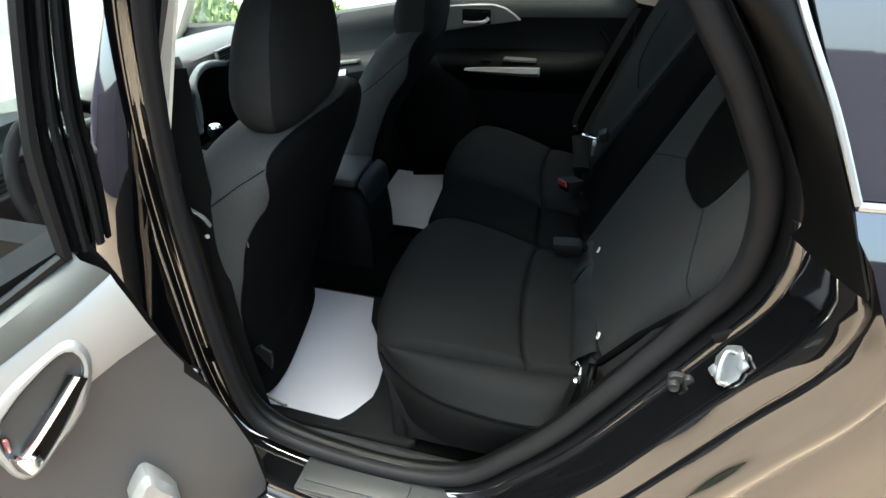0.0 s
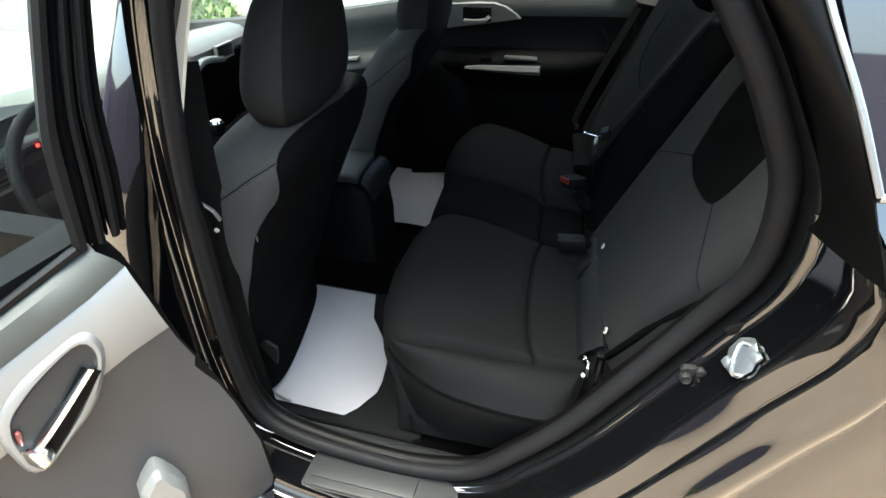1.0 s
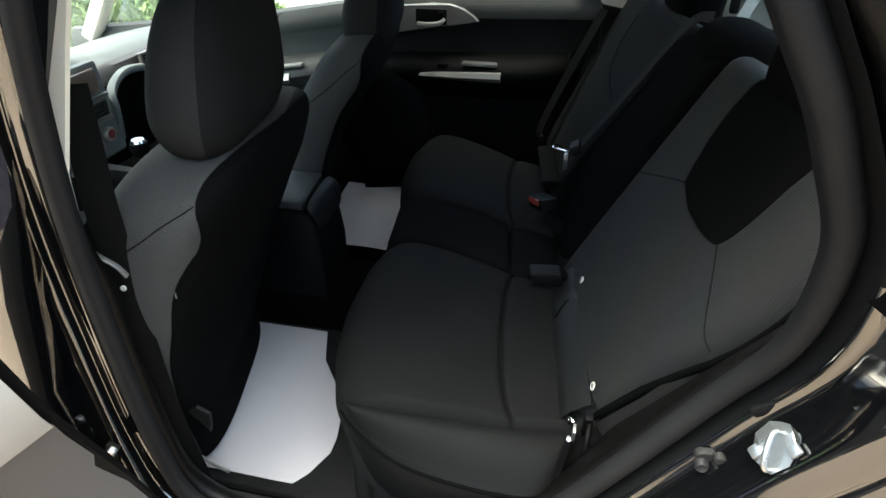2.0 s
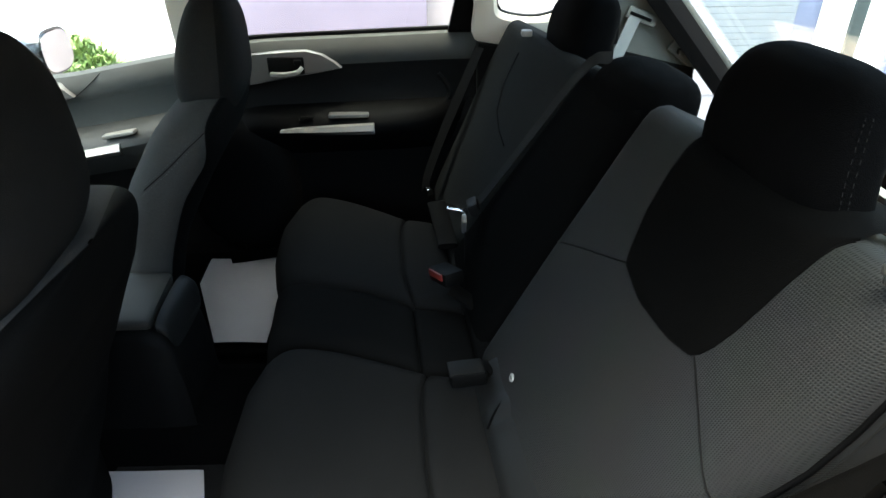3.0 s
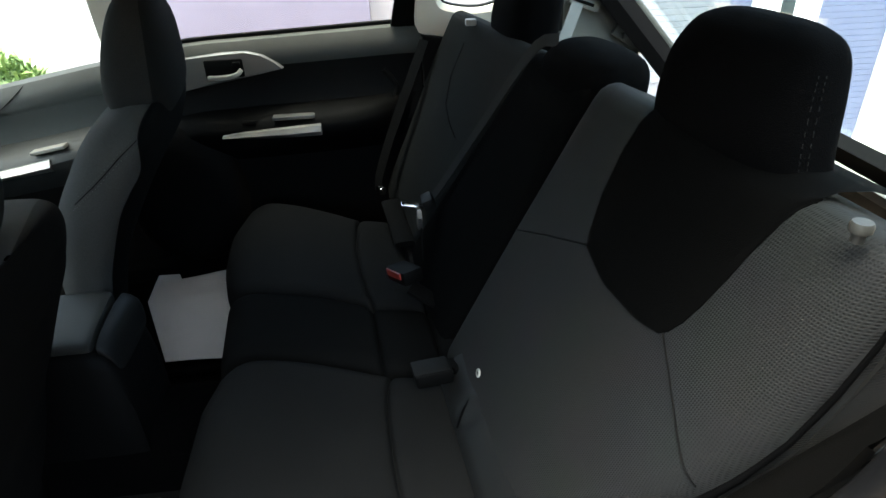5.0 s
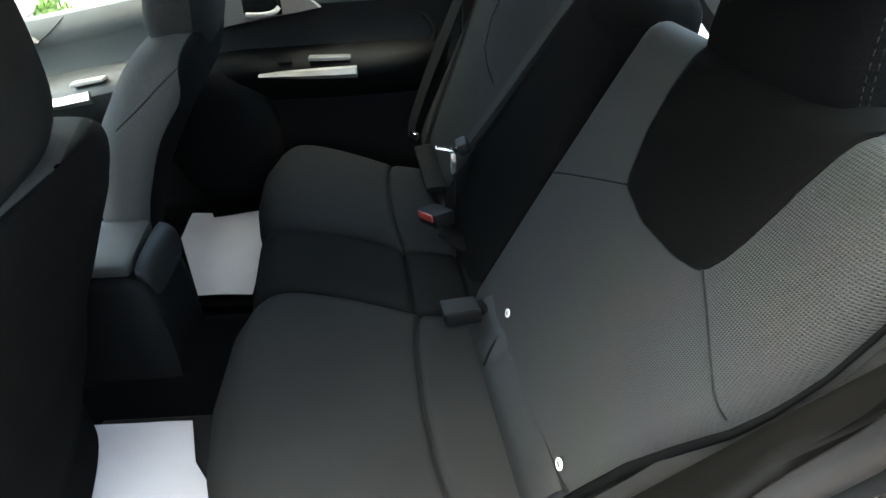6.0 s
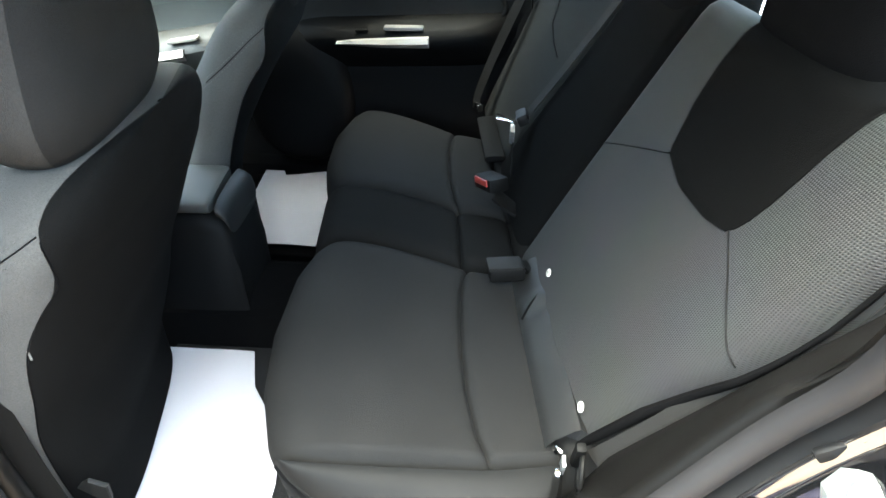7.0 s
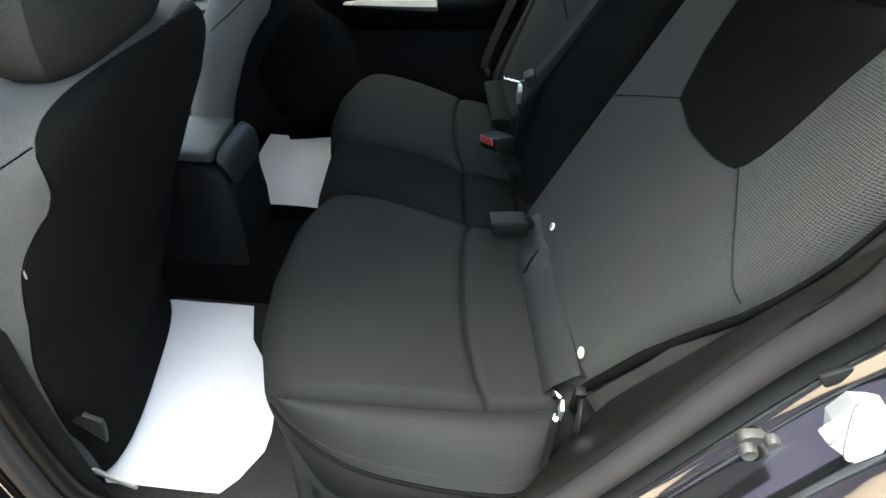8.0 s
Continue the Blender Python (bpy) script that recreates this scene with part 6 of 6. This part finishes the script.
def rear_headrest(c, w, d, h, label, seam=True):
    rows = []
    flare = lambda b, k: b * (1 + (0.26 * max(0.0, 0.2 - k) if seam and b < 0 else 0.0))
    profile = ((-0.56, 0.0, 0.55, 0.82), (-0.53, 0.0, 0.80, 0.94), (-0.44, 0.0, 0.96, 1.0), (-0.2, 0.0, 1.0, 1.0), (0.1, 0.006, 0.97, 0.975), (0.27, 0.012, 0.88, 0.915), (0.40, 0.016, 0.70, 0.80), (0.475, 0.018, 0.42, 0.58), (0.5, 0.018, 0.2, 0.33))
    for k, sx, sd, sw in smooth_path(profile, 30):
        rows.append([(c[0] + sx + a - SLANT * b, c[1] + flare(b, k), c[2] + k * h) for a, b in oval(60, d / 2 * sd, w / 2 * sw, 3.0)])
    hr = part("headrest", *loft(rows), M_BLACK_CLOTH, bench, label, angle=80)
    if seam:
        dashes = []
        for q in (0.988, 0.9985):
            path = []
            for k, sx, sd, sw in ((-0.46, 0.0, 0.94, 0.99), (-0.38, 0.0, 0.97, 1.0), (-0.2, 0.0, 1.0, 1.0), (0.1, 0.006, 0.97, 0.975), (0.27, 0.012, 0.88, 0.915), (0.40, 0.016, 0.70, 0.80)):
                b, a = -w / 2 * sw * q, -d / 2 * sd * (1 - q ** 3) ** (1 / 3)
                path.append((c[0] + sx + a - SLANT * b, c[1] + flare(b, k), c[2] + k * h))
            path = smooth_path(path, 44)
            for k in range(2, 34, 2):
                dashes.append(tube([path[k] + np.array((-0.0004, 0, 0)), path[k + 1] + np.array((-0.0004, 0, 0))], 0.0004, 5))
        part("stitching", *join(*dashes), M_BELT, hr, "faint stitching")["kind"] = "stuff"
    for sy in (-0.05, 0.05):
        part("headrest_post", *tube([(c[0], c[1] + sy, c[2] - h / 2 - 0.05), (c[0], c[1] + sy, c[2] - h / 2 + 0.02)], 0.005, 8), M_CHROME, hr, "steel post")
    return hr


rear_headrest((0.245, -0.347, 1.110), 0.229, 0.088, 0.142, "black cloth headrest")
rear_headrest((0.180, 0.352, 1.085), 0.205, 0.11, 0.130, "black cloth headrest", False)
rear_headrest((0.205, 0.006, 1.030), 0.245, 0.12, 0.104, "low black centre headrest", False)
part("headrest_sleeve", *box((0.085, 0.455, 1.045), (0.024, 0.02, 0.014), 0.004), M_PALE, bench, "pale headrest sleeve")

# tucked vinyl strip where cushion and backrest meet
strip_rows = []
for y in np.linspace(-0.16, -0.535, 48):
    sag = 0.0025 * math.sin((y + 0.16) * 34) + 0.005 * math.exp(-((y + 0.262) / 0.016) ** 2) - 0.004 * math.exp(-((y + 0.295) / 0.012) ** 2)
    strip_rows.append([slant((x, y, z + sag * k)) for x, z, k in ((-0.054, 0.574, 0), (-0.050, 0.590, 0.5), (-0.040, 0.603, 0.8), (-0.028, 0.613, 1), (-0.018, 0.622, 1), (-0.010, 0.626, 0.6), (-0.002, 0.620, 0), (0.006, 0.600, 0))])
tuck = part("tuck_strip", *loft(strip_rows, closed=False), M_TUCK, bench, "black vinyl strip tucked behind the cushion")
part("fold", *tube([slant(p) for p in smooth_path([(-0.050, -0.292, 0.593), (-0.038, -0.277, 0.609), (-0.022, -0.262, 0.622), (-0.008, -0.250, 0.627)], 10)], 0.0018, 6), M_BLACK_CLOTH, tuck)

# ---- belts and buckles ----
lb_path = [back_pt(y, z, o) for y, z, o in ((-0.556, 0.600, -0.020), (-0.567, 0.650, -0.024), (-0.580, 0.700, -0.026), (-0.593, 0.760, -0.026), (-0.606, 0.812, -0.027), (-0.616, 0.880, -0.029), (-0.621, 0.950, -0.028), (-0.618, 1.030, -0.028))]
belt_l = thing("seat_belt", (0.0, -0.58, 0.58), "grey rear seat belt along the bench's outer edge", "seat belt")
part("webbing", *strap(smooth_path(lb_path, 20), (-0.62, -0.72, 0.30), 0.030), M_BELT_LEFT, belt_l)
part("loop", *tube([(0.006 + 0.004 * math.cos(a), -0.572 + 0.026 * math.cos(a), 0.588 + 0.030 * math.sin(a)) for a in np.linspace(0, 2 * math.pi, 24, endpoint=False)], 0.0042, 8, True), M_PLASTIC, belt_l, "black belt loop")
part("guide", *box((0.004, -0.558, 0.605), (0.014, 0.014, 0.056), 0.005, Matrix.Rotation(radians(16), 3, "X")), M_PLASTIC, belt_l)
anchor = part("anchor_plate", *box((-0.014, -0.560, 0.586), (0.005, 0.016, 0.034), 0.002, Matrix.Rotation(radians(18), 3, "X")), M_STEEL, belt_l, "bright anchor plate")
part("bolt", *loft([[(-0.018 - d, -0.566 + a, 0.575 + b) for a, b in oval(12, 0.0075 * k, 0.0075 * k)] for d, k in ((0, 1.0), (0.006, 1.0), (0.009, 0.7))]), M_CHROME, anchor)
part("hook", *tube(smooth_path([(-0.016, -0.552, 0.600), (-0.022, -0.545, 0.602), (-0.024, -0.541, 0.594), (-0.020, -0.543, 0.586)], 10), 0.0022, 6), M_CHROME, anchor)

cb = [(0.178, 0.085, 1.075), (0.139, 0.103, 1.058), (0.069, 0.162, 0.924), (0.007, 0.210, 0.804), (-0.040, 0.226, 0.728)]
belt_c = thing("seat_belt", (-0.05, 0.28, 0.65), "grey centre belt lying down the bench with a bright tongue", "seat belt")
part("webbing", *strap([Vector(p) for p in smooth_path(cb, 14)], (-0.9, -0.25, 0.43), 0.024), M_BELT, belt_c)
part("keeper", *box((-0.046, 0.222, 0.728), (0.026, 0.045, 0.026), 0.007, Matrix.Rotation(radians(-25), 3, "Y")), M_SOFT, belt_c, "black keeper")
part("tongue", *box((-0.078, 0.224, 0.722), (0.052, 0.026, 0.004), 0.0018, Matrix.Rotation(radians(12), 3, "Y")), M_CHROME, belt_c, "bright steel tongue")
part("tongue", *box((-0.068, 0.190, 0.702), (0.010, 0.026, 0.040), 0.004, Matrix.Rotation(radians(25), 3, "X")), M_STEEL, belt_c, "bright second tongue")
part("tail", *strap([(-0.066, 0.185, 0.685), (-0.066, 0.178, 0.650), (-0.066, 0.17, 0.605)], (-0.9, 0, 0.4), 0.020), M_BELT_DARK, belt_c)

rb = [(0.005, 0.650, 0.975), (-0.03, 0.628, 0.90), (-0.09, 0.600, 0.77), (-0.135, 0.555, 0.665), (-0.142, 0.53, 0.63)]
belt_r = thing("seat_belt", (-0.14, 0.53, 0.62), "grey rear belt from the far pillar to the bench", "seat belt")
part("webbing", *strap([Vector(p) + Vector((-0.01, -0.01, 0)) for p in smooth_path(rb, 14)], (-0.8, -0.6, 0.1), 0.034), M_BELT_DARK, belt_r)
part("anchor", *box((-0.146, 0.492, 0.640), (0.016, 0.024, 0.020), 0.004, Matrix.Rotation(radians(30), 3, "Z")), M_CHROME, belt_r, "bright anchor")
part("buckle_stalk", *sweep([(-0.125, 0.44, 0.63), (-0.110, 0.36, 0.605), (-0.10, 0.27, 0.60)], oval(10, 0.024, 0.008, 3)), M_BELT_DARK, belt_r, "black webbing stalk")

buckle_r = thing("belt_buckle", (-0.12, 0.09, 0.62), "black belt buckle with a red button on the bench", "belt buckle")
bmr = Matrix.Translation((-0.110, 0.085, 0.640)) @ Matrix.Rotation(radians(28), 4, "Z") @ Matrix.Rotation(radians(-14), 4, "X")
part("case", *moved(box((0, 0, 0), (0.045, 0.075, 0.030), 0.007), bmr), M_PLASTIC, buckle_r)
part("button", *moved(box((-0.024, 0.0, 0.006), (0.004, 0.055, 0.014), 0.0015), bmr), M_RED, buckle_r, "red release button")
part("stalk", *sweep([(-0.100, 0.060, 0.622), (-0.06, 0.04, 0.60), (-0.02, 0.03, 0.58)], oval(8, 0.02, 0.006, 3)), M_BELT_DARK, buckle_r)
buckle_l = thing("belt_buckle", (-0.08, -0.185, 0.60), "dark grey belt buckle lying on the charcoal cushion", "belt buckle")
bml = Matrix.Translation((-0.082, -0.190, 0.617)) @ Matrix.Rotation(radians(8), 4, "Z")
part("case", *moved(box((0, 0, 0), (0.062, 0.040, 0.026), 0.006), bml), M_PLASTIC, buckle_l)
part("lid", *moved(box((-0.004, 0, 0.0125), (0.060, 0.036, 0.008), 0.003), bml), M_SOFT, buckle_l, "dark grey upper shell")
part("stalk", *sweep([(-0.055, -0.180, 0.615), (-0.035, -0.165, 0.61), (-0.012, -0.14, 0.585)], oval(8, 0.018, 0.006, 3)), M_BELT_DARK, buckle_l)

# ---- mats and paper sheets on the floor ----
mat_l = [(-0.78, -0.12), (-0.56, -0.12), (-0.42, -0.36), (-0.335, -0.49), (-0.330, -0.575), (-0.345, -0.590), (-0.69, -0.585), (-0.76, -0.53)]
tagged(part("floor_mat", *plate([(x, y, 0.327) for x, y in mat_l], (0, 0, -0.012), 0.004), M_MAT, smooth=False), "dark grey carpet mat on the floor behind the front seat", "floor mat")


def sheet(outline, z, curl, seed):
    """A paper sheet: its outline meshed with a soft wave and a thickness."""
    rnd = random.Random(seed)
    ph = [rnd.uniform(0, 6) for _ in range(4)]
    bm = bmesh.new()
    bm.faces.new([bm.verts.new((x, y, z)) for x, y in outline])
    bmesh.ops.triangulate(bm, faces=bm.faces[:])
    for _ in range(4):
        bmesh.ops.subdivide_edges(bm, edges=bm.edges[:], cuts=1, use_grid_fill=True)
    for v in bm.verts:
        v.co.z += curl * (math.sin(v.co.x * 17 + ph[0]) + math.sin(v.co.y * 13 + ph[1]) + 0.6 * math.sin((v.co.x + v.co.y) * 29 + ph[2]))
    bm.verts.index_update()
    top = [v.co.copy() for v in bm.verts]
    fs = [[v.index for v in f.verts] for f in bm.faces]
    rim_edges = [(e.verts[0].index, e.verts[1].index) for e in bm.edges if len(e.link_faces) == 1]
    bm.free()
    n = len(top)
    vs = top + [p - Vector((0, 0, 0.0008)) for p in top]
    fs = fs + [[i + n for i in f[::-1]] for f in fs] + [[a, b, b + n, a + n] for a, b in rim_edges]
    return vs, fs


paper_l = [(-0.790, -0.141), (-0.70, -0.143), (-0.598, -0.144), (-0.566, -0.24), (-0.480, -0.355), (-0.462, -0.45), (-0.461, -0.488), (-0.485, -0.540), (-0.507, -0.567), (-0.60, -0.569), (-0.686, -0.569), (-0.748, -0.505), (-0.737, -0.43), (-0.753, -0.28)]
tagged(part("paper_mat", *sheet(paper_l, 0.3395, 0.0018, 1), M_PAPER, angle=60), "white protective paper mat with cut corners on the floor mat", "paper mat")
paper_r = [(-0.818, 0.530), (-0.824, 0.682), (-0.779, 0.697), (-0.751, 0.635), (-0.618, 0.660), (-0.568, 0.422), (-0.562, 0.248), (-0.695, 0.253)]
tagged(part("paper_mat", *sheet(paper_r, 0.3400, 0.0018, 2), M_PAPER, angle=60), "white protective paper mat with a torn tab on the far floor", "paper mat")
tagged(part("floor_mat", *plate([(x, y, 0.327) for x, y in ((-0.86, 0.22), (-0.50, 0.22), (-0.46, 0.62), (-0.86, 0.66))], (0, 0, -0.012), 0.004), M_CARPET, smooth=False), "dark carpet mat on the far floor", "floor mat")
ring = thing("mat_clip", (-0.69, -0.57, 0.345), "pale plastic clip beside the sill", "clip")
part("clip", *sweep(smooth_path([(-0.718, -0.560, 0.366), (-0.690, -0.574, 0.378), (-0.650, -0.584, 0.374), (-0.618, -0.590, 0.370)], 12), oval(8, 0.003, 0.005, 3)), M_DOORSILVER, ring)
flap = thing("seat_side_flap", (-0.66, -0.60, 0.45), "grey plastic flap low on the front seat's side", "flap")
part("flap", *plate([(-0.668, -0.590, 0.520), (-0.648, -0.588, 0.532), (-0.630, -0.582, 0.512), (-0.634, -0.580, 0.484), (-0.640, -0.580, 0.462), (-0.652, -0.586, 0.492)], (0, 0.004, 0), 0.002), M_PAD, flap, smooth=False)

# ---- boards of the house front, piece by piece ----
def board_field(x0, x1, z0, z1, mat, y):
    me = bpy.data.meshes.new("board")
    v, f = box((0, 0, 0), (x1 - x0, 0.012, 0.0425), 0.002, None, 1)
    me.from_pydata([tuple(p) for p in v], [], f)
    me.materials.append(mat)
    for k in range(int((z1 - z0) / 0.044)):
        b = new("board", me)
        b.parent = house
        b.matrix_parent_inverse = house.matrix_basis.inverted()
        b.location = ((x0 + x1) / 2, y, z0 + 0.022 + 0.044 * k)


board_field(1.15, 2.435, 0.0, 1.1, M_BOARD, 3.466)
board_field(3.14, 3.725, -0.792, 1.1, M_BLUEBOARD, 3.466)
